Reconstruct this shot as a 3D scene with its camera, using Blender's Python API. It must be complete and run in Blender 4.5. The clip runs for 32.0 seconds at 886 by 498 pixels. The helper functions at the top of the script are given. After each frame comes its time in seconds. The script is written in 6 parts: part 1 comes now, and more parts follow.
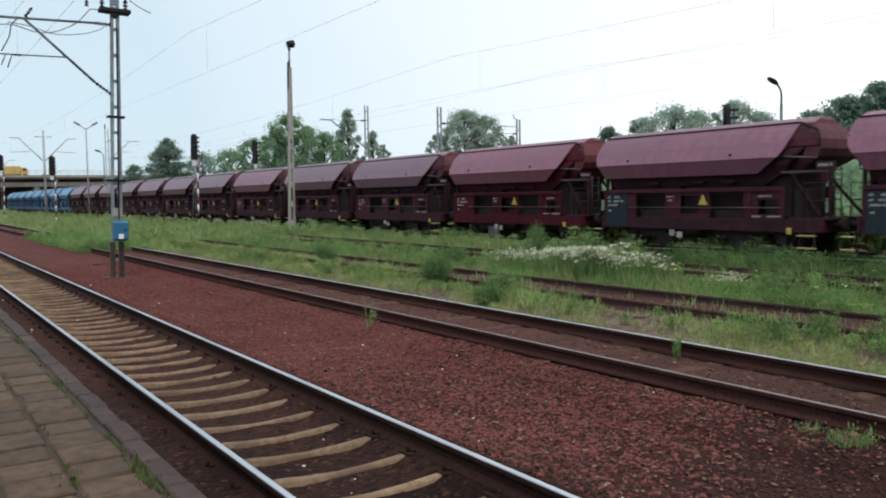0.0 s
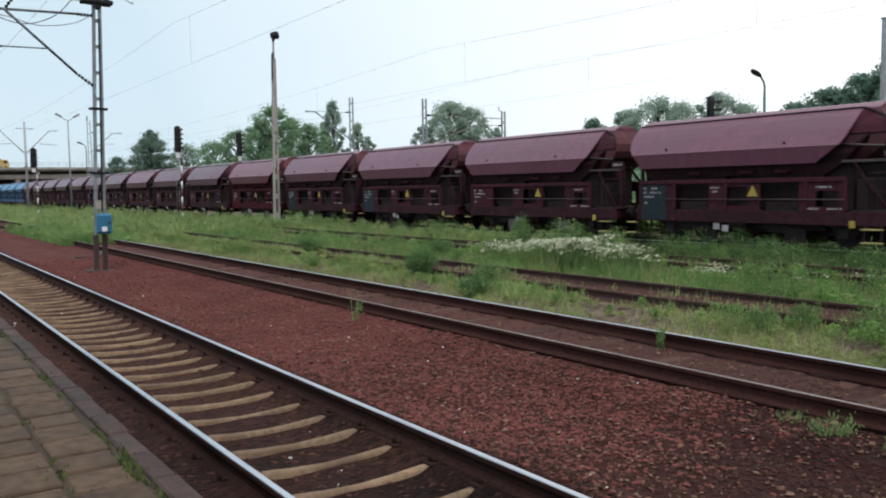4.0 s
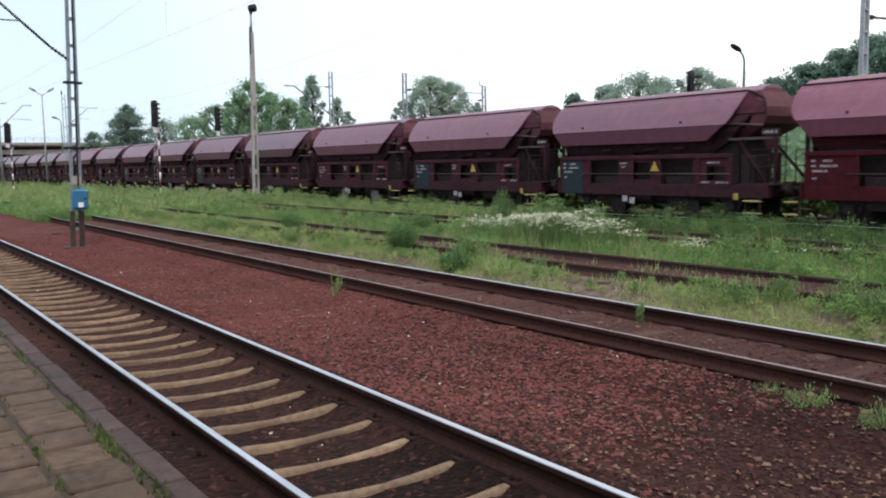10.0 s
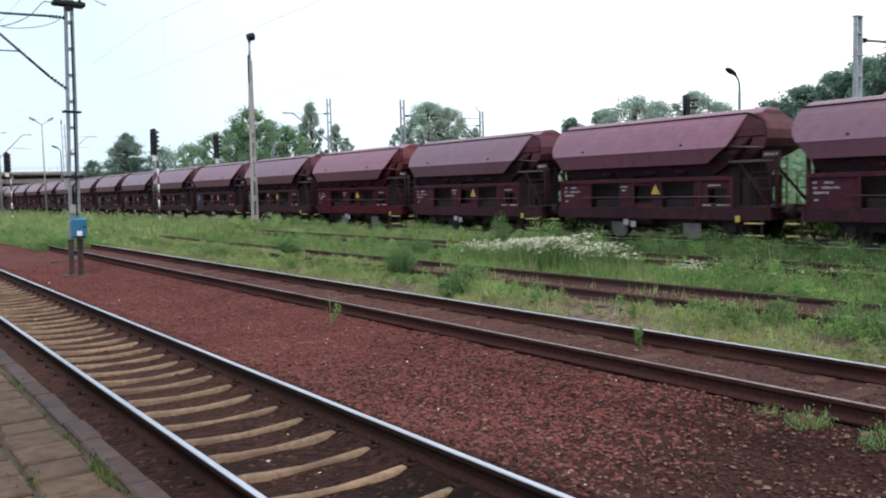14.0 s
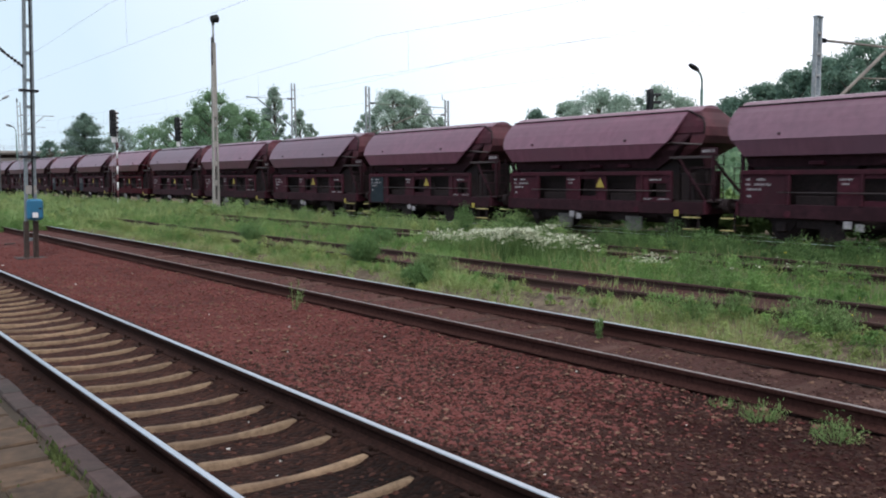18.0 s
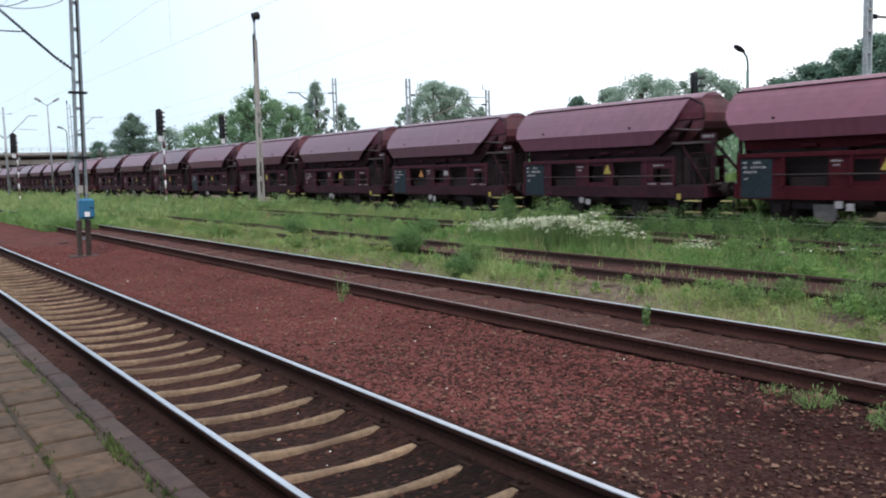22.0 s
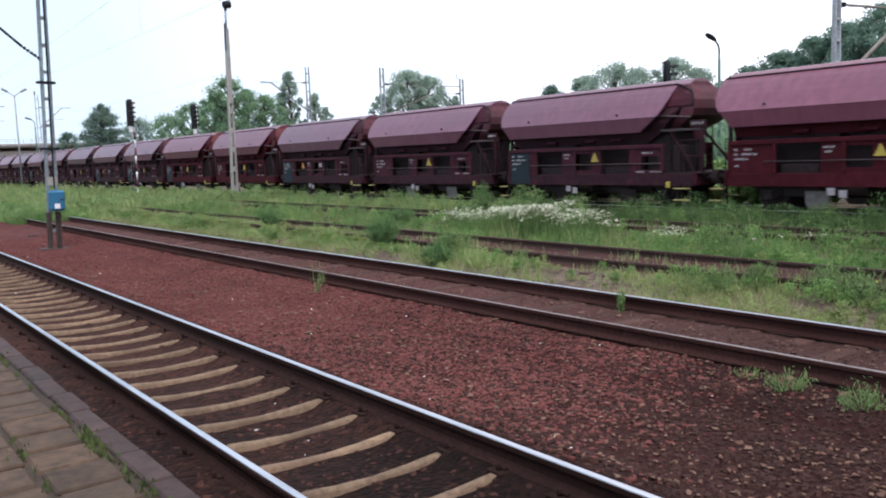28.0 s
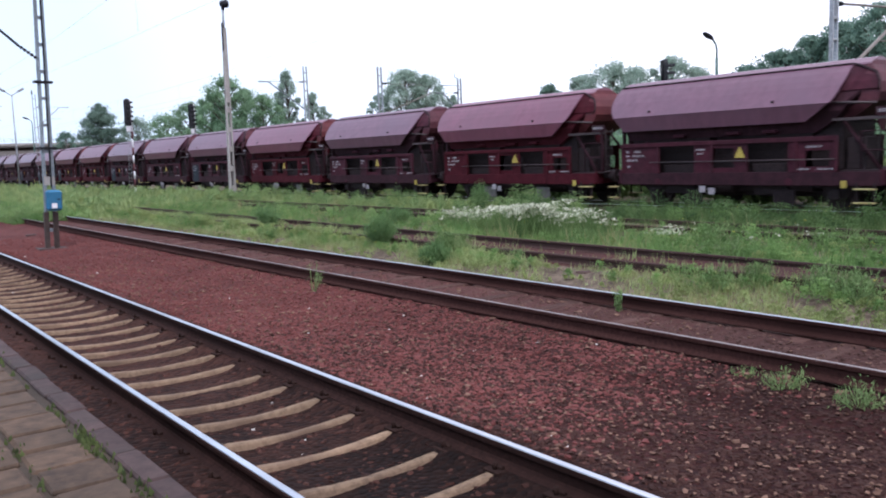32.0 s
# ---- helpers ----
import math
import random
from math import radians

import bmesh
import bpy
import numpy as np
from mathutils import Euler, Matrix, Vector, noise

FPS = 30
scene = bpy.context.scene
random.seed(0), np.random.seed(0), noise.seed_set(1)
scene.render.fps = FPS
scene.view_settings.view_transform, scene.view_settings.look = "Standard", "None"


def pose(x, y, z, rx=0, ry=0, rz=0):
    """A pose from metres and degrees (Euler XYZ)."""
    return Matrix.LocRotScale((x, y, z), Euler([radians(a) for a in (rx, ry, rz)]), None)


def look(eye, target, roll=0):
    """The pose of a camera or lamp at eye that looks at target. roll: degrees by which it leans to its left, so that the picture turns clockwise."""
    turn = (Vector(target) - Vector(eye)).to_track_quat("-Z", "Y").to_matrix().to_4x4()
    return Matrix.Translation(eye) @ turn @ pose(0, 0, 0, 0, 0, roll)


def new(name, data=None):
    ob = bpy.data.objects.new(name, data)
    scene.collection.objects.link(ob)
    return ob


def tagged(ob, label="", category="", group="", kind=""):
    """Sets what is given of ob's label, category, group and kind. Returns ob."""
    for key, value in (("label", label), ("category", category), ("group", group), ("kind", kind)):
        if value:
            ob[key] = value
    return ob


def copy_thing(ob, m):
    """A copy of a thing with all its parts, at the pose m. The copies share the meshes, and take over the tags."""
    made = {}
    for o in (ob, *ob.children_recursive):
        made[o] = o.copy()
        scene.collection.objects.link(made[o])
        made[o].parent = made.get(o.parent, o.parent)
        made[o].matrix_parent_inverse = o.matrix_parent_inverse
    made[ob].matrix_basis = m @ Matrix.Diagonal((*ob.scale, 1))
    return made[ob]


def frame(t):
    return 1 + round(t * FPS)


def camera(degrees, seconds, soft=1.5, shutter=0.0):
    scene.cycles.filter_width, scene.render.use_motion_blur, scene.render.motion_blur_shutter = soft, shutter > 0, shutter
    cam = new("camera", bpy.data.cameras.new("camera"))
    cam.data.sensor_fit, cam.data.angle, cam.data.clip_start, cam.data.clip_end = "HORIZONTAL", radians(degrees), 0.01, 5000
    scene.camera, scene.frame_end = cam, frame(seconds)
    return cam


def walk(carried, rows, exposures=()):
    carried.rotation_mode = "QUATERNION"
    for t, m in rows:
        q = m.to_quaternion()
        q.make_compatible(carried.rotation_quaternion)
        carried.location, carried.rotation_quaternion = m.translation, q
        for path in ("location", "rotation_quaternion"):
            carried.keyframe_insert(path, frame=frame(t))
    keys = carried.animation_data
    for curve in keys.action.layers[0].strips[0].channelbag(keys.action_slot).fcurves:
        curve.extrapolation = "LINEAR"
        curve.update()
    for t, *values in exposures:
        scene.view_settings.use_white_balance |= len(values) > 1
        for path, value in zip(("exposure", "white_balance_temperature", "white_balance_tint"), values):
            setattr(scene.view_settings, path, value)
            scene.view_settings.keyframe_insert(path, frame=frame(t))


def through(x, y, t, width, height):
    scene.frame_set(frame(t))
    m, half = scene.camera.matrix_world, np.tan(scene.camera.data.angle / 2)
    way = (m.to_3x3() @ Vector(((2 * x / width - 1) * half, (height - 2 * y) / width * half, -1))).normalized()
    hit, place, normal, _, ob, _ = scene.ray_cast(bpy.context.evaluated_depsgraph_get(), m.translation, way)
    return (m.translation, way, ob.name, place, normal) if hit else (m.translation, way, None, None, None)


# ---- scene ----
cam = camera(56.1, 32.0, soft=2.0, shutter=0.3)
PATH = [
    (0.0, pose(-0.002, 0.002, 1.978, 86.340, 0.905, -33.650)), (0.5, pose(-0.017, -0.013, 1.978, 86.403, 0.592, -34.072)),
    (1.0, pose(-0.006, 0.004, 1.982, 86.075, 0.986, -33.501)), (1.5, pose(-0.009, -0.000, 1.977, 86.238, 1.167, -33.597)),
    (2.0, pose(-0.010, -0.005, 1.979, 86.423, 0.952, -33.744)), (2.5, pose(-0.002, -0.014, 1.981, 85.534, 0.592, -34.034)),
    (3.0, pose(-0.010, -0.019, 1.979, 86.075, 0.817, -34.283)), (3.5, pose(-0.020, -0.017, 1.982, 85.899, 0.910, -34.655)),
    (5.5, pose(-0.010, -0.021, 1.978, 85.218, 1.204, -34.345)), (6.0, pose(-0.012, -0.001, 1.966, 84.691, 0.912, -34.409)),
    (6.5, pose(-0.008, -0.007, 1.972, 84.409, 1.197, -34.056)), (7.0, pose(-0.001, 0.006, 1.969, 84.336, 0.885, -34.393)),
    (7.5, pose(0.004, 0.019, 1.967, 83.798, 0.775, -34.354)), (8.0, pose(0.026, 0.014, 1.964, 84.021, 0.906, -35.290)),
    (8.5, pose(0.002, 0.005, 1.974, 84.103, 1.067, -35.279)), (9.0, pose(0.012, 0.009, 1.966, 84.037, 1.084, -35.688)),
    (9.5, pose(-0.004, 0.022, 1.960, 84.209, 1.104, -35.973)), (10.0, pose(0.006, 0.003, 1.970, 84.058, 1.036, -35.990)),
    (10.5, pose(0.004, 0.007, 1.966, 84.130, 1.387, -35.875)), (11.0, pose(0.013, 0.006, 1.973, 84.240, 1.233, -36.013)),
    (11.5, pose(0.009, -0.000, 1.975, 84.827, 1.334, -36.257)), (12.0, pose(0.010, -0.013, 1.964, 85.148, 1.433, -36.290)),
    (12.5, pose(-0.001, -0.034, 1.978, 85.055, 0.906, -36.735)), (13.0, pose(-0.001, -0.036, 1.977, 85.167, 0.797, -37.015)),
    (13.5, pose(0.019, -0.031, 1.969, 85.384, 1.197, -36.328)), (15.5, pose(0.004, 0.011, 1.987, 86.540, 2.234, -36.230)),
    (16.0, pose(0.016, -0.018, 1.988, 85.838, 1.333, -37.909)), (16.5, pose(0.002, -0.012, 1.995, 85.640, 0.018, -39.719)),
    (17.0, pose(-0.010, -0.012, 1.984, 85.268, 0.268, -38.937)), (17.5, pose(0.001, -0.003, 1.984, 84.654, 0.181, -38.905)),
    (18.0, pose(-0.003, -0.016, 1.985, 84.964, 0.322, -38.566)), (18.5, pose(-0.016, -0.034, 1.983, 85.193, 0.272, -38.343)),
    (19.0, pose(-0.011, -0.041, 1.985, 85.424, 1.189, -38.054)), (19.5, pose(-0.013, -0.042, 1.984, 85.204, 1.157, -37.709)),
    (20.0, pose(-0.021, -0.027, 1.975, 84.582, 1.823, -37.485)), (20.5, pose(-0.023, -0.027, 1.976, 84.740, 1.513, -37.282)),
    (21.0, pose(-0.011, -0.011, 1.971, 84.133, 1.563, -36.517)), (21.5, pose(-0.011, -0.004, 1.973, 84.352, 1.888, -35.740)),
    (22.0, pose(-0.003, -0.010, 1.975, 84.385, 1.765, -35.685)), (22.5, pose(-0.010, -0.017, 1.976, 84.154, 1.902, -36.255)),
    (23.0, pose(-0.009, -0.024, 1.976, 84.305, 1.948, -36.331)), (23.5, pose(-0.004, -0.025, 1.972, 84.213, 1.759, -36.618)),
    (24.0, pose(-0.009, -0.030, 1.977, 84.436, 1.639, -36.529)), (24.5, pose(-0.014, -0.034, 1.971, 83.801, 1.735, -36.926)),
    (25.0, pose(-0.017, -0.038, 1.977, 83.943, 1.871, -37.203)), (25.5, pose(-0.020, -0.028, 1.972, 84.409, 1.518, -36.978)),
    (27.5, pose(-0.025, -0.022, 1.967, 83.872, 1.598, -37.391)), (28.0, pose(-0.015, -0.012, 1.966, 83.605, 2.091, -37.433)),
    (28.5, pose(-0.005, -0.006, 1.963, 83.728, 1.941, -37.143)), (29.0, pose(-0.013, -0.013, 1.970, 83.958, 2.428, -36.781)),
    (29.5, pose(-0.013, -0.015, 1.965, 84.039, 2.019, -36.881)), (30.0, pose(-0.017, -0.009, 1.963, 83.813, 1.601, -37.037)),
    (30.5, pose(-0.014, -0.015, 1.968, 83.761, 1.873, -36.885)), (31.0, pose(-0.015, -0.018, 1.966, 83.783, 1.840, -37.020)),
    (31.5, pose(-0.012, -0.015, 1.970, 83.323, 1.962, -37.191)), (32.0, pose(-0.005, -0.018, 1.965, 83.548, 2.147, -37.569)),
]
EXPOSURES = [(0.0, -0.16, 6450, 11.0), (3.0, -0.16, 6450, 11.0), (6.0, -0.1, 6450, 11.0), (9.0, 0.05, 6450, 15.0), (13.0, 0.24, 6330, 15.0), (16.0, 0.02, 6300, 15.5), (17.5, -0.06, 6300, 15.0), (19.0, 0.0, 6330, 14.0), (25.0, 0.2, 6230, 16.0), (29.0, 0.27, 6080, 20.5), (32.0, 0.31, 5880, 23.5)]
walk(cam, PATH, EXPOSURES)

# ---------------------------------------------------------------- light
world = bpy.data.worlds.new("world")
scene.world = world
world.use_nodes = True


def build_sky():
    nt = world.node_tree
    nt.nodes.clear()
    n = nt.nodes.new
    out, bg = n("ShaderNodeOutputWorld"), n("ShaderNodeBackground")
    sky = n("ShaderNodeTexSky")
    sky.sky_type, sky.sun_disc = "NISHITA", False
    sky.sun_elevation, sky.sun_rotation = radians(58), radians(221)
    sky.air_density, sky.dust_density, sky.ozone_density = 1.0, 2.0, 1.0
    gain = n("ShaderNodeMix")
    gain.data_type, gain.blend_type = "RGBA", "MULTIPLY"
    gain.inputs[0].default_value = 1.0
    gain.inputs[7].default_value = (0.13, 0.13, 0.13, 1)
    nt.links.new(sky.outputs[0], gain.inputs[6])
    co = n("ShaderNodeTexCoord")
    # a thin bright overcast, thicker towards the sun's side
    dot = n("ShaderNodeVectorMath")
    dot.operation = "DOT_PRODUCT"
    dot.inputs[1].default_value = (0.86, -0.40, 0.32)
    nt.links.new(co.outputs["Generated"], dot.inputs[0])
    noi = n("ShaderNodeTexNoise")
    noi.inputs["Scale"].default_value, noi.inputs["Detail"].default_value = 2.2, 5.0
    nt.links.new(co.outputs["Generated"], noi.inputs["Vector"])
    add = n("ShaderNodeMath")
    add.operation = "MULTIPLY_ADD"
    nt.links.new(noi.outputs[0], add.inputs[0])
    add.inputs[1].default_value = 0.35
    nt.links.new(dot.outputs["Value"], add.inputs[2])
    ramp = n("ShaderNodeValToRGB")
    ramp.color_ramp.elements[0].position, ramp.color_ramp.elements[0].color = 0.05, (0.79, 0.98, 1.08, 1)
    ramp.color_ramp.elements[1].position, ramp.color_ramp.elements[1].color = 0.75, (1.36, 1.38, 1.40, 1)
    nt.links.new(add.outputs[0], ramp.inputs[0])
    mix = n("ShaderNodeMix")
    mix.data_type = "RGBA"
    mix.inputs[0].default_value = 0.88
    nt.links.new(gain.outputs[2], mix.inputs[6])
    nt.links.new(ramp.outputs[0], mix.inputs[7])
    nt.links.new(mix.outputs[2], bg.inputs[0])
    bg.inputs[1].default_value = 1.0
    nt.links.new(bg.outputs[0], out.inputs[0])


build_sky()
sun = new("sun", bpy.data.lights.new("sun", "SUN"))
sun.data.energy, sun.data.angle, sun.data.color = 2.0, radians(26), (1.0, 0.95, 0.88)
sun.matrix_world = look((-14, -16, 34), (0, 0, 0))


# ---------------------------------------------------------------- materials
def surface(name, dark, light, rough=0.8, metal=0.0, grain=8.0, broad=0.6, bump=0.3, size=0.01,
            streak=None, stain=None, spec=0.4, vary=0.0, detail=6.0):
    """A worn surface: fine grain between two colours, broad stains, relief, and some change from piece to piece."""
    m = bpy.data.materials.new(name)
    m.use_nodes = True
    nt = m.node_tree
    n, link = nt.nodes.new, nt.links.new
    b = nt.nodes["Principled BSDF"]
    b.inputs["Roughness"].default_value, b.inputs["Metallic"].default_value = rough, metal
    b.inputs["Specular IOR Level"].default_value = spec
    co, info = n("ShaderNodeTexCoord"), n("ShaderNodeObjectInfo")
    off = n("ShaderNodeVectorMath")
    off.operation = "MULTIPLY_ADD"
    link(info.outputs["Random"], off.inputs[0])
    off.inputs[1].default_value = (37, 11, 23)
    link(co.outputs["Object"], off.inputs[2])
    vec = off.outputs[0]
    if streak:
        mp = n("ShaderNodeMapping")
        mp.inputs["Scale"].default_value = streak
        link(vec, mp.inputs[0])
        vec = mp.outputs[0]
    fine = n("ShaderNodeTexNoise")
    fine.inputs["Scale"].default_value, fine.inputs["Detail"].default_value = grain, detail
    fine.inputs["Roughness"].default_value = 0.65
    link(vec, fine.inputs["Vector"])
    ramp = n("ShaderNodeValToRGB")
    e = ramp.color_ramp.elements
    e[0].position, e[0].color = 0.32, (*dark, 1)
    e[1].position, e[1].color = 0.68, (*light, 1)
    link(fine.outputs[0], ramp.inputs[0])
    col = ramp.outputs[0]
    wide = n("ShaderNodeTexNoise")
    wide.inputs["Scale"].default_value, wide.inputs["Detail"].default_value = broad, 4.0
    link(off.outputs[0], wide.inputs["Vector"])
    mask = n("ShaderNodeMapRange")
    mask.inputs[1].default_value, mask.inputs[2].default_value = 0.45, 0.7
    link(wide.outputs[0], mask.inputs[0])
    mx = n("ShaderNodeMix")
    mx.data_type = "RGBA"
    link(mask.outputs[0], mx.inputs[0])
    link(col, mx.inputs[6])
    s = stain or tuple(0.55 * d + 0.25 * l for d, l in zip(dark, light))
    mx.inputs[7].default_value = (*s, 1)
    col = mx.outputs[2]
    if vary:
        hsv = n("ShaderNodeHueSaturation")
        mr = n("ShaderNodeMapRange")
        mr.inputs[3].default_value, mr.inputs[4].default_value = 1 - vary, 1 + vary
        link(info.outputs["Random"], mr.inputs[0])
        link(mr.outputs[0], hsv.inputs["Value"])
        link(col, hsv.inputs["Color"])
        col = hsv.outputs[0]
    link(col, b.inputs["Base Color"])
    if bump:
        bp = n("ShaderNodeBump")
        bp.inputs["Strength"].default_value, bp.inputs["Distance"].default_value = bump, size
        link(fine.outputs[0], bp.inputs["Height"])
        link(bp.outputs[0], b.inputs["Normal"])
    return m


def leafy(name, dark, light, grain=1.2, rough=0.7, through=0.3, each=0.5):
    """Foliage: each leaf or blade differs a little from the next, with lighter and darker drifts."""
    m = bpy.data.materials.new(name)
    m.use_nodes = True
    nt = m.node_tree
    n, link = nt.nodes.new, nt.links.new
    b = nt.nodes["Principled BSDF"]
    b.inputs["Roughness"].default_value = rough
    b.inputs["Specular IOR Level"].default_value = 0.25
    geo, co = n("ShaderNodeNewGeometry"), n("ShaderNodeTexCoord")
    noi = n("ShaderNodeTexNoise")
    noi.inputs["Scale"].default_value, noi.inputs["Detail"].default_value = grain, 3.0
    link(co.outputs["Object"], noi.inputs["Vector"])
    add = n("ShaderNodeMath")
    add.operation = "MULTIPLY_ADD"
    link(geo.outputs["Random Per Island"], add.inputs[0])
    add.inputs[1].default_value = each
    link(noi.outputs[0], add.inputs[2])
    ramp = n("ShaderNodeValToRGB")
    e = ramp.color_ramp.elements
    e[0].position, e[0].color = 0.35 + 0.1 * each, (*dark, 1)
    e[1].position, e[1].color = 0.65 + 0.7 * each, (*light, 1)
    link(add.outputs[0], ramp.inputs[0])
    link(ramp.outputs[0], b.inputs["Base Color"])
    tr, mx = n("ShaderNodeBsdfTranslucent"), n("ShaderNodeMixShader")
    link(ramp.outputs[0], tr.inputs[0])
    mx.inputs[0].default_value = through
    link(b.outputs[0], mx.inputs[1])
    link(tr.outputs[0], mx.inputs[2])
    link(mx.outputs[0], nt.nodes["Material Output"].inputs[0])
    return m


def ground_material():
    """Red ballast on the worked tracks, sandy soil and thatch under the grass beyond them."""
    m = bpy.data.materials.new("ground_soil")
    m.use_nodes = True
    nt = m.node_tree
    n, link = nt.nodes.new, nt.links.new
    b = nt.nodes["Principled BSDF"]
    b.inputs["Roughness"].default_value = 0.95
    b.inputs["Specular IOR Level"].default_value = 0.15
    co = n("ShaderNodeTexCoord")
    P = co.outputs["Object"]
    vor = n("ShaderNodeTexVoronoi")
    vor.inputs["Scale"].default_value = 19.0
    link(P, vor.inputs["Vector"])
    r1 = n("ShaderNodeValToRGB")
    e = r1.color_ramp.elements
    e[0].position, e[0].color = 0.0, (0.062, 0.0185, 0.0158, 1)
    e[1].position, e[1].color = 1.0, (0.110, 0.0360, 0.0305, 1)
    r0 = n("ShaderNodeValToRGB")
    e = r0.color_ramp.elements
    e[0].position, e[0].color = 0.0, (0.0190, 0.0072, 0.0050, 1)
    e[1].position, e[1].color = 1.0, (0.0600, 0.0250, 0.0172, 1)
    sep = n("ShaderNodeSeparateColor")
    link(vor.outputs["Color"], sep.inputs[0])
    link(sep.outputs[0], r1.inputs[0])
    link(sep.outputs[0], r0.inputs[0])
    # the bed of the worked track is darker and browner
    xyz0 = n("ShaderNodeSeparateXYZ")
    link(P, xyz0.inputs[0])
    off_track = n("ShaderNodeMapRange")
    off_track.inputs[1].default_value, off_track.inputs[2].default_value = 3.6, 4.5
    link(xyz0.outputs[0], off_track.inputs[0])
    bed = n("ShaderNodeMix")
    bed.data_type = "RGBA"
    link(off_track.outputs[0], bed.inputs[0])
    link(r0.outputs[0], bed.inputs[6])
    link(r1.outputs[0], bed.inputs[7])
    big = n("ShaderNodeTexNoise")
    big.inputs["Scale"].default_value, big.inputs["Detail"].default_value = 0.8, 6.0
    link(P, big.inputs["Vector"])
    tone = n("ShaderNodeMapRange")
    tone.inputs[1].default_value, tone.inputs[2].default_value = 0.3, 0.7
    tone.inputs[3].default_value, tone.inputs[4].default_value = 0.75, 1.25
    link(big.outputs[0], tone.inputs[0])
    # the bed is darker at low y, with a ragged edge
    ragged_y = n("ShaderNodeMath")
    ragged_y.operation = "MULTIPLY_ADD"
    link(big.outputs[0], ragged_y.inputs[0])
    ragged_y.inputs[1].default_value = 5.0
    link(xyz0.outputs[1], ragged_y.inputs[2])
    near_tone = n("ShaderNodeMapRange")
    near_tone.inputs[1].default_value, near_tone.inputs[2].default_value = 6.5, 13.0
    near_tone.inputs[3].default_value, near_tone.inputs[4].default_value = 0.27, 1.0
    link(ragged_y.outputs[0], near_tone.inputs[0])
    both = n("ShaderNodeMath")
    both.operation = "MULTIPLY"
    link(tone.outputs[0], both.inputs[0])
    link(near_tone.outputs[0], both.inputs[1])
    mul = n("ShaderNodeVectorMath")
    mul.operation = "SCALE"
    link(bed.outputs[2], mul.inputs[0])
    link(both.outputs[0], mul.inputs["Scale"])
    fine = n("ShaderNodeTexNoise")
    fine.inputs["Scale"].default_value, fine.inputs["Detail"].default_value = 7.0, 8.0
    link(P, fine.inputs["Vector"])
    r2 = n("ShaderNodeValToRGB")
    e = r2.color_ramp.elements
    e[0].position, e[0].color = 0.32, (0.062, 0.045, 0.033, 1)
    e[1].position, e[1].color = 0.68, (0.160, 0.123, 0.088, 1)
    link(fine.outputs[0], r2.inputs[0])
    xyz = n("ShaderNodeSeparateXYZ")
    link(P, xyz.inputs[0])
    edge = n("ShaderNodeMath")
    edge.operation = "MULTIPLY_ADD"
    link(big.outputs[0], edge.inputs[0])
    edge.inputs[1].default_value = 2.4
    link(xyz.outputs[0], edge.inputs[2])
    fac = n("ShaderNodeMapRange")
    fac.inputs[1].default_value, fac.inputs[2].default_value = 9.5, 10.9
    link(edge.outputs[0], fac.inputs[0])
    # paler dirt and gravel between the rails of the siding
    crib = n("ShaderNodeMath")
    crib.operation = "COMPARE"
    link(xyz.outputs[0], crib.inputs[0])
    crib.inputs[1].default_value, crib.inputs[2].default_value = 7.70, 0.70
    part_way = n("ShaderNodeMath")
    part_way.operation = "MULTIPLY"
    link(crib.outputs[0], part_way.inputs[0])
    link(fine.outputs[0], part_way.inputs[1])
    dirt = n("ShaderNodeMix")
    dirt.data_type = "RGBA"
    link(part_way.outputs[0], dirt.inputs[0])
    link(mul.outputs[0], dirt.inputs[6])
    dirt.inputs[7].default_value = (0.070, 0.034, 0.028, 1)
    # rusty ballast stays bare between the rails of the disused track
    gap = n("ShaderNodeMath")
    gap.operation = "COMPARE"
    link(xyz.outputs[0], gap.inputs[0])
    gap.inputs[1].default_value, gap.inputs[2].default_value = 11.91, 0.95
    less = n("ShaderNodeMath")
    less.operation = "MULTIPLY_ADD"
    link(gap.outputs[0], less.inputs[0])
    less.inputs[1].default_value = -0.8
    link(fac.outputs[0], less.inputs[2])
    less.use_clamp = True
    mx = n("ShaderNodeMix")
    mx.data_type = "RGBA"
    link(less.outputs[0], mx.inputs[0])
    link(dirt.outputs[2], mx.inputs[6])
    link(r2.outputs[0], mx.inputs[7])
    sooty = n("ShaderNodeMath")
    sooty.operation = "MULTIPLY"
    link(gap.outputs[0], sooty.inputs[0])
    link(fine.outputs[0], sooty.inputs[1])
    rusty = n("ShaderNodeMix")
    rusty.data_type = "RGBA"
    link(sooty.outputs[0], rusty.inputs[0])
    link(mx.outputs[2], rusty.inputs[6])
    rusty.inputs[7].default_value = (0.034, 0.015, 0.013, 1)
    link(rusty.outputs[2], b.inputs["Base Color"])
    bp = n("ShaderNodeBump")
    bp.inputs["Strength"].default_value, bp.inputs["Distance"].default_value = 0.55, 0.03
    link(vor.outputs["Distance"], bp.inputs["Height"])
    bp.invert = True
    link(bp.outputs[0], b.inputs["Normal"])
    return m


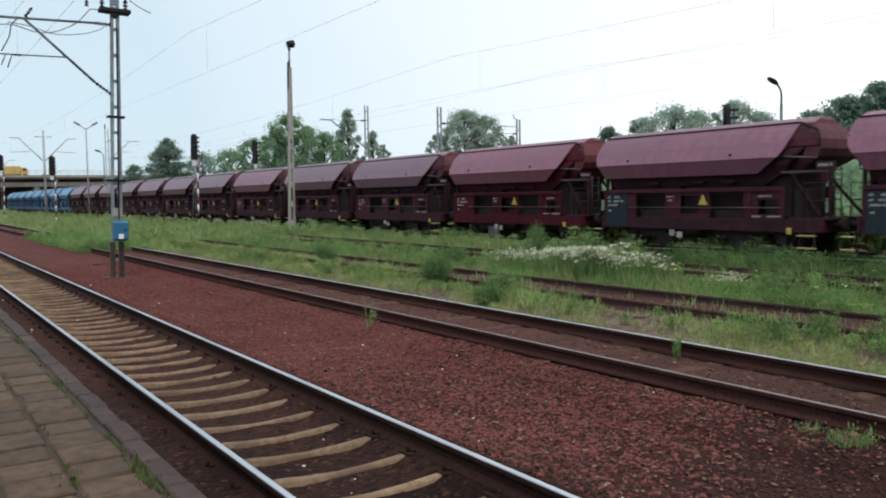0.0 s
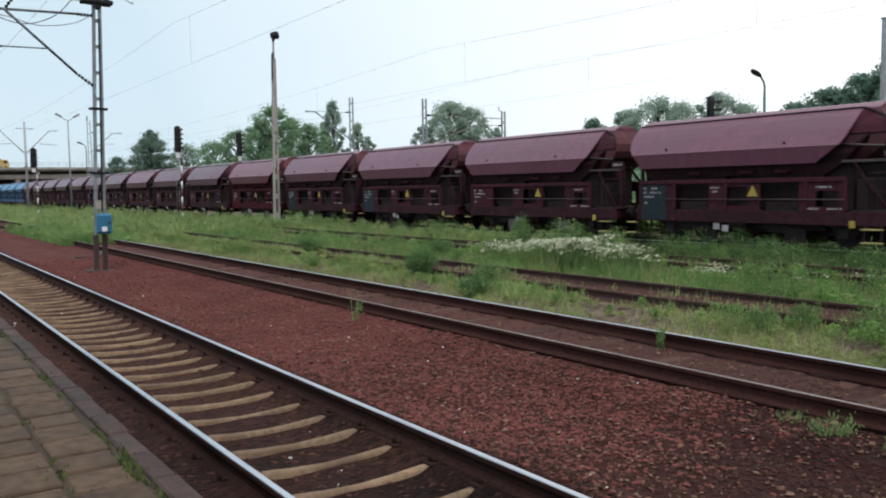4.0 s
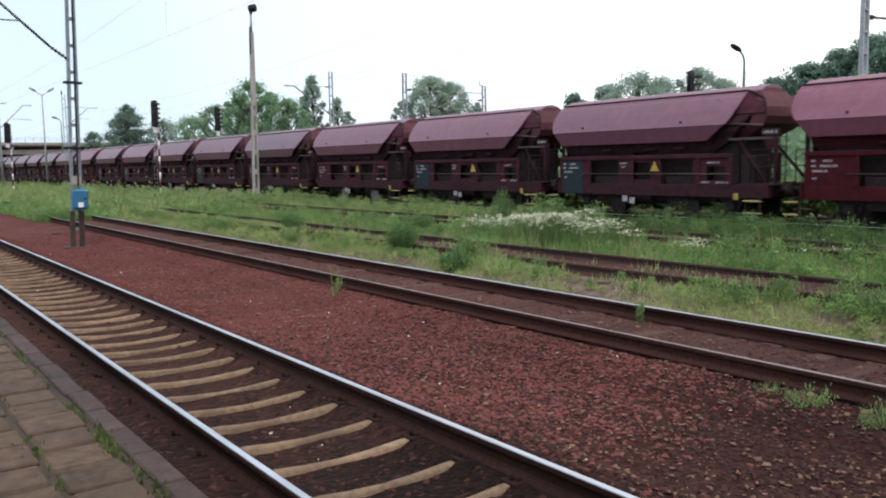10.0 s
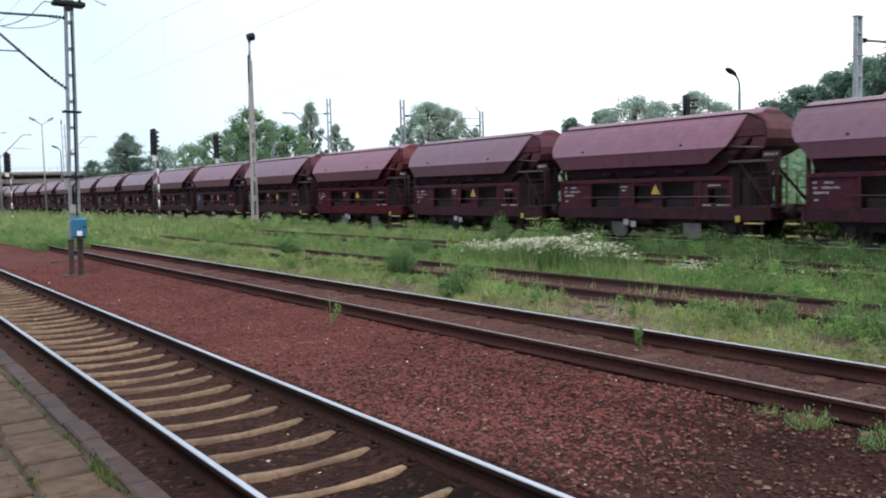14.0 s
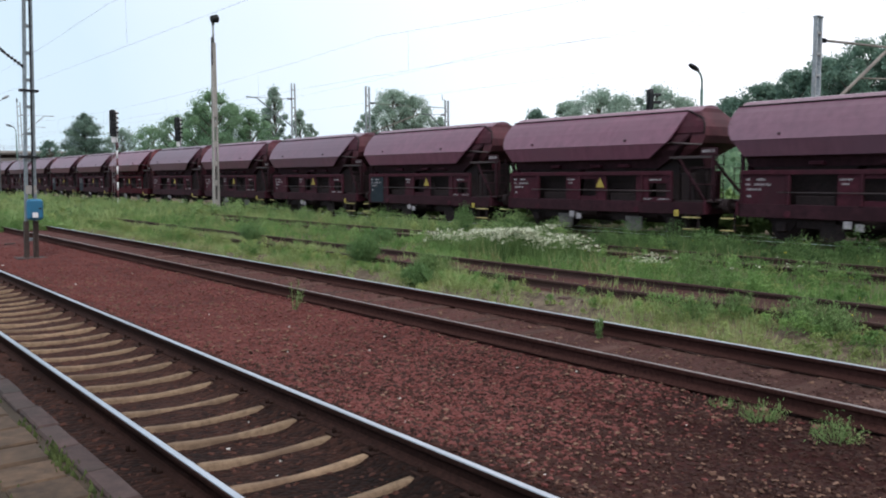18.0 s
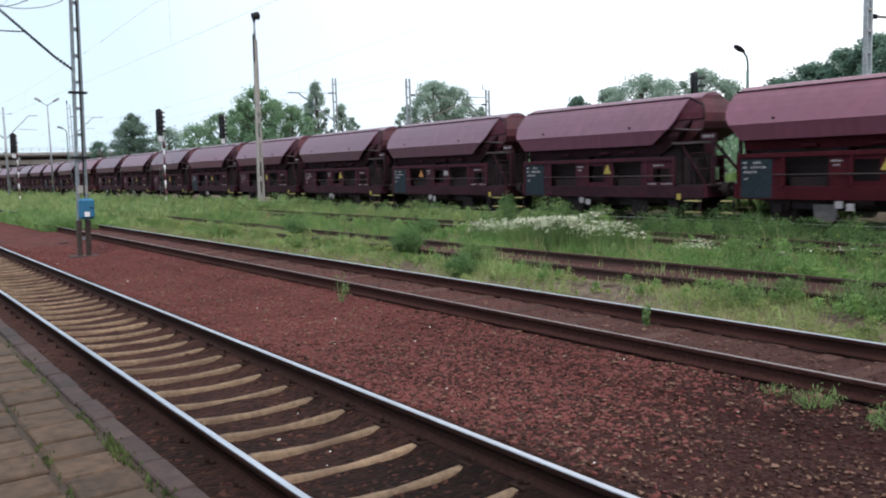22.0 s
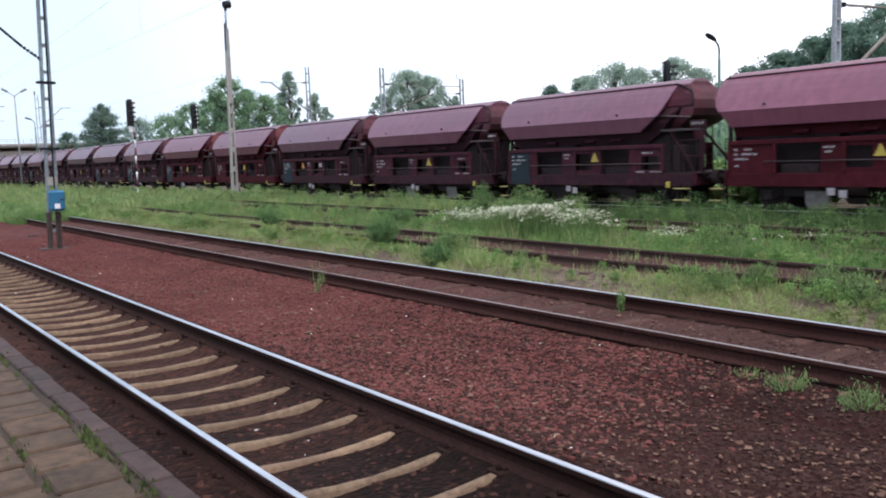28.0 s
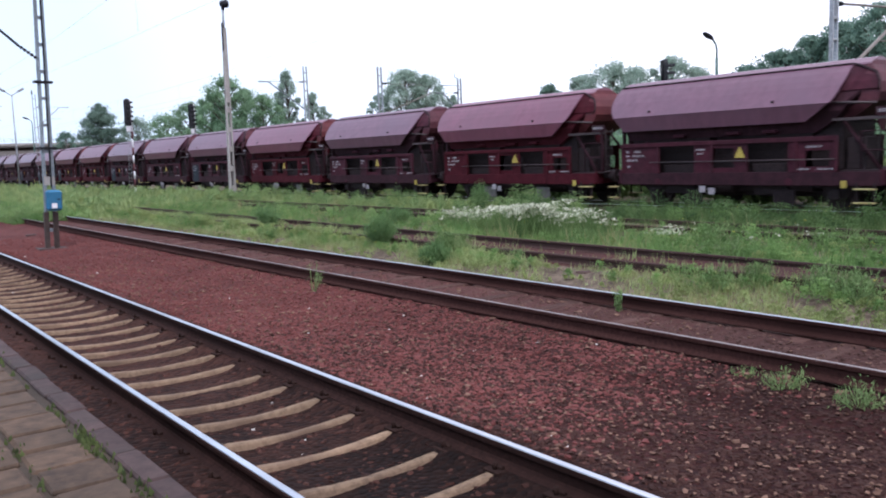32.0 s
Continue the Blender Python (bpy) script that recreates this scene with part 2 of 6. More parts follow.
M_GROUND = ground_material()
M_STONE = leafy("ballast_stone", (0.0920, 0.0270, 0.0230), (0.1440, 0.0470, 0.0400), 0.7, 0.95, 0.0)
M_STONE_N = leafy("brown_stone", (0.0220, 0.0080, 0.0056), (0.0760, 0.0305, 0.0215), 0.7, 0.95, 0.0)
M_STONE_D = leafy("dark_stone", (0.0215, 0.0090, 0.0068), (0.0470, 0.0198, 0.0146), 0.7, 0.95, 0.0)
M_STONE_C = leafy("grey_gravel", (0.038, 0.018, 0.0145), (0.105, 0.058, 0.047), 0.7, 0.95, 0.0)
M_WOOD_S = surface("grey_sleeper_wood", (0.050, 0.0255, 0.0205), (0.122, 0.0670, 0.0560), 0.92, grain=6, streak=(0.5, 8, 8), bump=0.5, vary=0.3, spec=0.1)
M_FLECK = leafy("pale_gravel", (0.075, 0.038, 0.026), (0.185, 0.108, 0.076), 0.7, 0.95, 0.0)
M_PALE = surface("pale_stone", (0.45, 0.42, 0.38), (0.75, 0.72, 0.68), 0.9, grain=20)
M_RAIL_TOP = surface("polished_steel", (0.50, 0.52, 0.56), (0.68, 0.70, 0.74), 0.33, 1.0, grain=30, bump=0.05, streak=(1, 0.05, 1))
M_RUST = surface("rail_rust", (0.014, 0.0066, 0.0056), (0.044, 0.021, 0.017), 0.9, 0.0, grain=25, bump=0.3, size=0.004, spec=0.1)
M_RUST_S = surface("brown_rail_rust", (0.025, 0.0112, 0.0096), (0.062, 0.0280, 0.0240), 0.92, 0.0, grain=25, bump=0.3, size=0.004, spec=0.05)
M_RAIL_DULL = surface("dull_steel", (0.26, 0.22, 0.205), (0.44, 0.39, 0.37), 0.45, 0.8, grain=20, bump=0.05, streak=(1, 0.05, 1))
M_RUST2 = surface("old_rail_rust", (0.024, 0.0112, 0.0094), (0.072, 0.034, 0.028), 0.85, 0.1, grain=25, bump=0.3, size=0.004)
M_SLEEPER = surface("concrete_sleeper", (0.130, 0.085, 0.052), (0.264, 0.179, 0.112), 0.9, grain=18, broad=2.0, bump=0.4, stain=(0.105, 0.066, 0.042), vary=0.2)
M_WOOD = surface("sleeper_wood", (0.042, 0.021, 0.017), (0.100, 0.056, 0.045), 0.9, grain=6, streak=(0.5, 8, 8), bump=0.5, vary=0.25)
M_IRON = surface("baseplate_iron", (0.015, 0.0080, 0.0066), (0.040, 0.0215, 0.0170), 0.9, 0.0, grain=20, spec=0.1)
M_EDGE = surface("platform_edge_stone", (0.031, 0.0178, 0.0160), (0.068, 0.0405, 0.0365), 0.9, grain=9, broad=1.4, bump=0.5, stain=(0.034, 0.025, 0.021), vary=0.2)
M_PAVER = surface("paver", (0.039, 0.0235, 0.0138), (0.104, 0.0640, 0.0380), 0.9, grain=11, broad=1.2, bump=0.5, stain=(0.042, 0.028, 0.018), vary=0.2)
M_JOINT = surface("joint_soil", (0.032, 0.0225, 0.0145), (0.072, 0.0500, 0.0320), 0.95, grain=9, bump=0.6)
M_WALL = surface("platform_wall", (0.03, 0.022, 0.019), (0.085, 0.06, 0.052), 0.95, grain=7, bump=0.5)
M_GALV = surface("galvanised_steel", (0.24, 0.27, 0.29), (0.44, 0.47, 0.49), 0.6, 0.4, grain=9, bump=0.1, stain=(0.24, 0.22, 0.20))
M_MAST = surface("weathered_mast_paint", (0.13, 0.165, 0.185), (0.27, 0.315, 0.34), 0.6, 0.2, grain=9, bump=0.1, stain=(0.14, 0.15, 0.15))
M_TAN = surface("rusty_bracket_paint", (0.13, 0.112, 0.095), (0.25, 0.222, 0.19), 0.7, grain=9, bump=0.1)
M_TUBE = surface("weathered_tube_steel", (0.060, 0.075, 0.082), (0.140, 0.165, 0.175), 0.6, 0.3, grain=9, bump=0.1)
M_CONC = surface("grey_concrete", (0.23, 0.21, 0.19), (0.42, 0.40, 0.37), 0.9, grain=12, bump=0.3)
M_BRIDGE = surface("weathered_bridge_concrete", (0.135, 0.120, 0.108), (0.250, 0.228, 0.205), 0.9, grain=5, broad=0.3, bump=0.2, stain=(0.12, 0.105, 0.095))
M_BLACK = surface("black_paint", (0.009, 0.010, 0.012), (0.022, 0.023, 0.026), 0.6, grain=10, bump=0.1, spec=0.2)
M_WHITE = surface("white_paint", (0.62, 0.62, 0.62), (0.82, 0.82, 0.82), 0.6, grain=12, bump=0.1)
M_RED = surface("red_paint", (0.085, 0.026, 0.03), (0.15, 0.045, 0.048), 0.6, grain=12, bump=0.1)
M_BLUE = surface("blue_enamel", (0.018, 0.125, 0.235), (0.034, 0.20, 0.345), 0.45, grain=8, bump=0.1)
M_WIRE = surface("wire_copper", (0.11, 0.11, 0.115), (0.20, 0.20, 0.21), 0.6, 0.4, bump=0)
M_LENS = surface("dark_glass", (0.01, 0.01, 0.012), (0.02, 0.02, 0.022), 0.15, bump=0)
M_GREEN = surface("green_post_paint", (0.05, 0.10, 0.085), (0.10, 0.17, 0.14), 0.6, grain=9, bump=0.1)
M_GRASS = leafy("grass", (0.140, 0.205, 0.068), (0.385, 0.468, 0.200), 0.35, each=0.25)
# deep green grass, darkened further for the shade along the train
M_GRASS_D = leafy("shaded_lush_grass", (0.040, 0.084, 0.025), (0.148, 0.228, 0.076), 0.35, each=0.25)
M_GRASS_T = leafy("bright_grass", (0.062, 0.142, 0.038), (0.205, 0.345, 0.105), 0.35, each=0.25)
M_STRAW = leafy("dry_grass", (0.19, 0.18, 0.075), (0.40, 0.37, 0.18), 0.5, each=0.25)
M_MOSS = leafy("joint_moss", (0.032, 0.046, 0.018), (0.115, 0.145, 0.048), 0.8)
M_HERB = leafy("herb_leaf", (0.070, 0.135, 0.044), (0.205, 0.305, 0.110), 0.8)
M_BUSH = leafy("bush_leaf", (0.058, 0.128, 0.046), (0.185, 0.305, 0.112), 0.8, each=0.2)
M_WEED = leafy("weed_leaf", (0.072, 0.152, 0.043), (0.205, 0.335, 0.102), 0.9, each=0.12)
# weeds by and under the train, with its shade in their colour
M_WEED_D = leafy("shaded_dark_weed_leaf", (0.034, 0.076, 0.024), (0.112, 0.190, 0.062), 0.9, each=0.2)
# far weeds, lightened for haze; the pale weeds on the ballast share it
M_WEED_F = leafy("pale_hazed_weed_leaf", (0.105, 0.178, 0.063), (0.275, 0.385, 0.150), 0.9, each=0.12)
M_WEED_Y = leafy("yellow_weed_leaf", (0.140, 0.190, 0.060), (0.320, 0.385, 0.140), 0.9, each=0.12)
M_FLOWER = leafy("white_blossom", (0.33, 0.36, 0.24), (0.60, 0.61, 0.47), 2.0)
M_YELLOW = leafy("yellow_blossom", (0.45, 0.36, 0.02), (0.70, 0.60, 0.05), 2.0)
# tree colours below are paled and blued to carry the distance haze
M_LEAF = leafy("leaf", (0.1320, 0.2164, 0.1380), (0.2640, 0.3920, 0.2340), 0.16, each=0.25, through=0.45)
M_PINE = leafy("hazed_pine_needles", (0.0901, 0.1503, 0.1169), (0.1961, 0.2838, 0.2170), 0.3, each=0.25, through=0.35)
M_LEAF_B = leafy("hazed_green_leaf", (0.1375, 0.2419, 0.1440), (0.2750, 0.4189, 0.2400), 0.16, each=0.25, through=0.45)
M_LEAF_D = leafy("hazed_dark_leaf", (0.1085, 0.1875, 0.1454), (0.2285, 0.3447, 0.2587), 0.16, each=0.25, through=0.4)
M_LEAF_G = leafy("hazed_grey_leaf", (0.2189, 0.3013, 0.2424), (0.4023, 0.5103, 0.4147), 0.16, each=0.25, through=0.5)
M_BARK = surface("bark", (0.05, 0.04, 0.03), (0.13, 0.11, 0.09), 0.95, grain=6, streak=(3, 3, 0.6), bump=0.6)


# ---------------------------------------------------------------- mesh tools
class Form:
    """Gathers vertices and faces for one mesh."""

    def __init__(self):
        self.v, self.f, self.s = [], [], []

    def add(self, verts, faces, smooth=False):
        k = len(self.v)
        self.v += [tuple(p) for p in verts]
        self.f += [tuple(i + k for i in q) for q in faces]
        self.s += [smooth] * len(faces)
        return self

    def box(self, x0, x1, y0, y1, z0, z1, c=0.0, m=None):
        """A block with chamfered edges, turned and moved by m if given."""
        h = Vector(((x1 - x0) / 2, (y1 - y0) / 2, (z1 - z0) / 2))
        o = Vector(((x1 + x0) / 2, (y1 + y0) / 2, (z1 + z0) / 2))
        sg = [(sx, sy, sz) for sx in (-1, 1) for sy in (-1, 1) for sz in (-1, 1)]
        if c <= 0:
            vs = [o + Vector((s[0] * h.x, s[1] * h.y, s[2] * h.z)) for s in sg]
            fs = [(0, 1, 3, 2), (4, 6, 7, 5), (0, 4, 5, 1), (2, 3, 7, 6), (0, 2, 6, 4), (1, 5, 7, 3)]
        else:
            c = min(c, 0.45 * min(h) * 2)
            vs = []
            for s in sg:
                for a in range(3):
                    d = [h[i] if i == a else h[i] - c for i in range(3)]
                    vs.append(o + Vector([s[i] * d[i] for i in range(3)]))
            fs = []
            for a in range(3):
                for sign in (-1, 1):
                    ids = [i for i, s in enumerate(sg) if s[a] == sign]
                    q = [ids[0], ids[1], ids[3], ids[2]]
                    fs.append([i * 3 + a for i in q])
            for i, s in enumerate(sg):
                fs.append([i * 3, i * 3 + 1, i * 3 + 2])
                for a in range(3):
                    j = i ^ (4 >> a)
                    if j > i:
                        b1, b2 = [k for k in range(3) if k != a]
                        fs.append([i * 3 + b1, i * 3 + b2, j * 3 + b2, j * 3 + b1])
        if m:
            vs = [m @ p for p in vs]
        return self.add(vs, fs)

    def rod(self, a, b, r, r2=None, n=8, caps=True):
        a, b = Vector(a), Vector(b)
        r2 = r if r2 is None else r2
        d = (b - a).normalized()
        u = d.orthogonal().normalized()
        w = d.cross(u)
        vs = []
        for p, q in ((a, r), (b, r2)):
            for i in range(n):
                t = 2 * math.pi * i / n
                vs.append(p + u * (q * math.cos(t)) + w * (q * math.sin(t)))
        self.add(vs, [(i, (i + 1) % n, n + (i + 1) % n, n + i) for i in range(n)], True)
        if caps:
            self.add(vs, [tuple(range(n - 1, -1, -1)), tuple(range(n, 2 * n))])
        return self

    def tube(self, pts, r, n=6):
        """A bent round bar through the points, in one piece."""
        pts = [Vector(p) for p in pts]
        rings, u = [], None
        for i, p in enumerate(pts):
            d = (pts[min(i + 1, len(pts) - 1)] - pts[max(i - 1, 0)]).normalized()
            u = d.orthogonal().normalized() if u is None else (u - d * u.dot(d)).normalized()
            w = d.cross(u)
            rings.append([p + u * (r * math.cos(2 * math.pi * k / n)) + w * (r * math.sin(2 * math.pi * k / n)) for k in range(n)])
        return self.loft(rings, smooth=True)

    def prism(self, outline, axis, lo, hi, m=None):
        """An outline of (a, b) pairs drawn out from lo to hi along axis (x: a=y, b=z; y: a=x, b=z; z: a=x, b=y)."""
        def at(a, b, t):
            p = Vector((t, a, b) if axis == "x" else (a, t, b) if axis == "y" else (a, b, t))
            return m @ p if m else p
        n = len(outline)
        vs = [at(a, b, lo) for a, b in outline] + [at(a, b, hi) for a, b in outline]
        self.add(vs, [(i, (i + 1) % n, n + (i + 1) % n, n + i) for i in range(n)])
        return self.add(vs, [tuple(range(n - 1, -1, -1)), tuple(range(n, 2 * n))])

    def loft(self, rings, caps=True, smooth=False):
        n = len(rings[0])
        vs = [p for r in rings for p in r]
        fs = [(k * n + i, k * n + (i + 1) % n, (k + 1) * n + (i + 1) % n, (k + 1) * n + i) for k in range(len(rings) - 1) for i in range(n)]
        self.add(vs, fs, smooth)
        if caps:
            self.add(rings[0], [tuple(range(n - 1, -1, -1))])
            self.add(rings[-1], [tuple(range(n))])
        return self

    def mesh(self, name, mats, tidy=True):
        me = bpy.data.meshes.new(name)
        me.from_pydata(self.v, [], self.f)
        for m in mats:
            me.materials.append(m)
        me.polygons.foreach_set("use_smooth", self.s)
        if tidy and len(self.f) < 6000:
            bm = bmesh.new()
            bm.from_mesh(me)
            bmesh.ops.remove_doubles(bm, verts=bm.verts, dist=1e-5)
            bmesh.ops.recalc_face_normals(bm, faces=bm.faces)
            bm.to_mesh(me)
            bm.free()
        me.update()
        return me


def part(name, form, material, parent=None, label="", at=None):
    """Links a form as one mesh object, under a thing or under a part of it."""
    mats = material if isinstance(material, (list, tuple)) else [material]
    ob = new(name, form if isinstance(form, bpy.types.Mesh) else form.mesh(name, mats))
    if parent:
        ob.parent = parent
    if at is not None:
        ob.matrix_basis = at
    return tagged(ob, label)


def thing(name, at=None, label="", category="", group="", kind=""):
    ob = new(name)
    ob.empty_display_size = 0.3
    if at is not None:
        ob.matrix_basis = at
    return tagged(ob, label, category, group, kind)


def grid_object(name, xs, ys, height, material):
    nx, ny = len(xs), len(ys)
    X, Y = np.meshgrid(xs, ys, indexing="ij")
    Z = height(X, Y)
    v = np.stack([X, Y, Z], -1).reshape(-1, 3)
    i, j = np.meshgrid(np.arange(nx - 1), np.arange(ny - 1), indexing="ij")
    a = (i * ny + j).ravel()
    f = np.stack([a, a + ny, a + ny + 1, a + 1], -1)
    me = bpy.data.meshes.new(name)
    me.from_pydata(v.tolist(), [], f.tolist())
    me.materials.append(material)
    me.polygons.foreach_set("use_smooth", [True] * len(f))
    me.update()
    return new(name, me)


def scatter_mesh(name, verts, faces, material):
    me = bpy.data.meshes.new(name)
    me.vertices.add(len(verts))
    me.vertices.foreach_set("co", np.asarray(verts, np.float32).ravel())
    n = faces.shape[1]
    me.loops.add(faces.size)
    me.loops.foreach_set("vertex_index", np.asarray(faces, np.int32).ravel())
    me.polygons.add(len(faces))
    me.polygons.foreach_set("loop_start", np.arange(0, faces.size, n, dtype=np.int32))
    me.polygons.foreach_set("loop_total", np.full(len(faces), n, np.int32))
    me.polygons.foreach_set("use_smooth", np.zeros(len(faces), bool))
    me.materials.append(material)
    me.update(calc_edges=True)
    return new(name, me)


# ---------------------------------------------------------------- ground, platform, tracks
TRACK_N, TRACK_S, TRACK_T, TRACK_F, TRACK_M = 2.88, 7.70, 11.91, 17.25, 23.17
LIFT = {TRACK_N: 0.0, TRACK_S: 0.05, TRACK_T: 0.03, TRACK_F: 0.03, TRACK_M: 0.03}
rng = np.random.default_rng(7)


def smooth_noise(x, y, s):
    return (np.sin(x * 1.7 * s + 1.3) * np.cos(y * 1.3 * s + 0.4) + np.sin(x * 0.9 * s - y * 1.1 * s) * 0.7 + np.sin(y * 2.3 * s + x * 0.6 * s) * 0.5) / 2.2


def ground_height(x, y):
    z = -0.27 + 0.025 * smooth_noise(x, y, 1.0) + 0.012 * smooth_noise(x, y, 4.3)
    for c, lift in LIFT.items():
        bed = np.clip(1.65 - np.abs(x - c) / 1.1, 0, 1)
        z = z * (1 - bed) + bed * (-0.20 + lift + 0.012 * smooth_noise(x, y, 5.1))
    # the worked track: swept hollows between the rails, full shoulders outside them
    crib = np.clip((0.66 - np.abs(x - TRACK_N)) / 0.30, 0, 1)
    z = z - crib * (0.036 - 0.012 * smooth_noise(x, y, 3.0))
    crib = np.clip((0.72 - np.abs(x - TRACK_S)) / 0.1, 0, 1)
    z = z + crib * (0.016 + 0.020 * smooth_noise(x, y, 1.9))
    z = z + np.clip((0.42 - np.abs(x - TRACK_S + 1.22)) / 0.12, 0, 1) * (0.035 + 0.02 * smooth_noise(x, y, 1.3))
    z = z + np.clip((1.5 - np.abs(x - TRACK_N)) / 0.2, 0, 1) * (np.clip((np.abs(x - TRACK_N) - 0.56) / 0.08, 0, 1) * 0.038 + np.clip((np.abs(x - TRACK_N) - 0.84) / 0.06, 0, 1) * 0.024)
    far = np.clip((x - 9.4) / 1.0, 0, 1) * np.clip((22 - x) / 1.5, 0, 1)
    z = z + far * (0.06 + 0.05 * smooth_noise(x, y, 0.6))
    bank = np.clip((x - 27.0) / 14.0, 0, 1)
    z = z + bank * bank * 0.5
    z = np.where(x < 1.15, -0.6, z)
    return z


def spaced(*runs):
    out = []
    for a, b, step in runs:
        out += list(np.arange(a, b - 1e-6, step))
    return np.array(out + [runs[-1][1]])


ground = grid_object("ground", spaced((-900, -20, 80), (-20, 1.0, 2.0), (1.0, 26, 0.14), (26, 60, 2.0), (60, 1500, 90)),
                     spaced((-400, -12, 20), (-12, 30, 0.2), (30, 140, 1.2), (140, 400, 15), (400, 2600, 120)), ground_height, M_GROUND)
tagged(ground, "red-brown ballast and sandy soil, overgrown beyond the worked tracks", "ground", kind="structure")


def rail_outline(c, z):
    """A flat-bottomed rail, head up."""
    half = [(0.075, -0.172), (0.075, -0.160), (0.022, -0.144), (0.009, -0.125), (0.009, -0.060), (0.034, -0.042), (0.036, -0.014), (0.0335, -0.008)]
    pts = [(c + a, z + b) for a, b in half]
    return pts + [(c - a, z + b) for a, b in reversed(half)]


def head_outline(c, z, h=0.025):
    return [(c + a, z + b) for a, b in ((h, -0.0075), (h - 0.002, -0.002), (h - 0.006, 0.0), (-h + 0.006, 0.0), (-h + 0.002, -0.002), (-h, -0.0075))]


def add_rail(parent, x, z, y0, y1, side, top, label, worn=0.027):
    r = part("rail", Form().prism(rail_outline(x, z), "y", y0, y1), side, parent, label)
    part("running_surface", Form().prism(head_outline(x, z, worn), "y", y0, y1), top, r)
    return r


def concrete_sleeper_mesh():
    f = Form()
    rings = []
    for x, z, w in ((-1.25, -0.215, 0.06), (-1.22, -0.195, 0.07), (-1.0, -0.178, 0.07), (-0.68, -0.176, 0.042), (-0.50, -0.170, 0.036), (-0.30, -0.190, 0.033), (0, -0.206, 0.031),
                    (0.30, -0.196, 0.033), (0.50, -0.182, 0.036), (0.68, -0.176, 0.042), (1.0, -0.178, 0.07), (1.22, -0.195, 0.07), (1.25, -0.215, 0.06)):
        rings.append([(x, -w - 0.05, z - 0.16), (x, -w - 0.004, z - 0.014), (x, -w + 0.010, z), (x, w - 0.010, z), (x, w + 0.004, z - 0.014), (x, w + 0.05, z - 0.16)])
    return f.loft(rings).mesh("sleeper", [M_SLEEPER])


def wood_sleeper_mesh(half=1.28, mat=None):
    return Form().box(-half, half, -0.12, 0.12, -0.33, -0.178, 0.018).mesh("sleeper", [mat or M_WOOD])


def clip_mesh():
    f = Form().box(-0.16, 0.16, -0.08, 0.08, -0.18, -0.160, 0.005)
    for s in (-1, 1):
        f.box(s * 0.085 - 0.02, s * 0.085 + 0.02, -0.05, 0.05, -0.162, -0.138, 0.006)
        f.rod((s * 0.115, 0, -0.165), (s * 0.115, 0, -0.110), 0.017, n=6)
    return f.mesh("fastening", [M_IRON])


def build_tracks():
    clip = clip_mesh()
    near = thing("railway_track", label="worked track with polished rails on tan concrete sleepers in red ballast", category="railway track", group="station tracks", kind="structure")
    for s in (-1, 1):
        add_rail(near, TRACK_N + s * 0.755, 0.0, -14, 420, M_RUST, M_RAIL_TOP, "rail with a bright polished head")
    me = concrete_sleeper_mesh()
    y, k = 11.258 - 24 * 0.595, 0
    while y < 118:
        sl = part("sleeper", me, None, near, at=pose(TRACK_N + 0.01 * math.sin(k * 2.1), y + 0.012 * math.sin(k * 3.7), 0.006 * math.sin(k * 1.3), 0, 0, 0.5 * math.sin(k * 4.1)))
        if y < 32:
            for s in (-1, 1):
                part("fastening", clip, None, sl, at=pose(s * 0.755, 0, 0))
        y += 0.595
        k += 1
    second = thing("railway_track", label="siding with brown rails on weathered wooden sleepers half buried in ballast", category="railway track", group="station tracks", kind="structure")
    z = LIFT[TRACK_S]
    add_rail(second, TRACK_S - 0.755, z, -14, 420, M_RUST_S, M_RAIL_DULL, "rail with a narrow worn head", 0.012)
    add_rail(second, TRACK_S + 0.755, z, -14, 420, M_RUST_S, M_RAIL_TOP, "rail with a bright head", 0.019)
    wood = wood_sleeper_mesh()
    short = wood_sleeper_mesh(0.80, M_WOOD_S)
    y, k = -3.0, 0
    while y < 34:
        part("sleeper", short, None, second, at=pose(TRACK_S + 0.04 * math.sin(k * 2.7), y + 0.05 * math.sin(k * 1.9), z - 0.010 + 0.016 * math.sin(k * 3.1), 0, 0.4 * math.sin(k * 5.1), 1.5 * math.sin(k * 2.3)))
        y += 0.64
        k += 1
    for c, label in ((TRACK_T, "disused track with rusty rails sunk in grass"), (TRACK_F, "rusty track nearly hidden in tall grass"), (TRACK_M, "track under the goods train, edged with weeds")):
        z = LIFT[c]
        tr = thing("railway_track", label=label, category="railway track", group="station tracks", kind="structure")
        for s in (-1, 1):
            add_rail(tr, c + s * 0.755, z, -14, 420, M_RUST2, M_RUST2 if c != TRACK_M else M_RAIL_TOP, "rusty rail")
        y, k = -3.0, 0
        while y < (42 if c == TRACK_T else 30):
            part("sleeper", wood, None, tr, at=pose(c + 0.05 * math.sin(k * 2.2), y + 0.05 * math.sin(k * 1.7), z - 0.01 + 0.012 * math.sin(k * 3.3), 0, 0.4 * math.sin(k * 4.1), 1.5 * math.sin(k * 2.9)))
            y += 0.65
            k += 1


build_tracks()

EDGE_X, DECK_Z = 1.20, 0.55


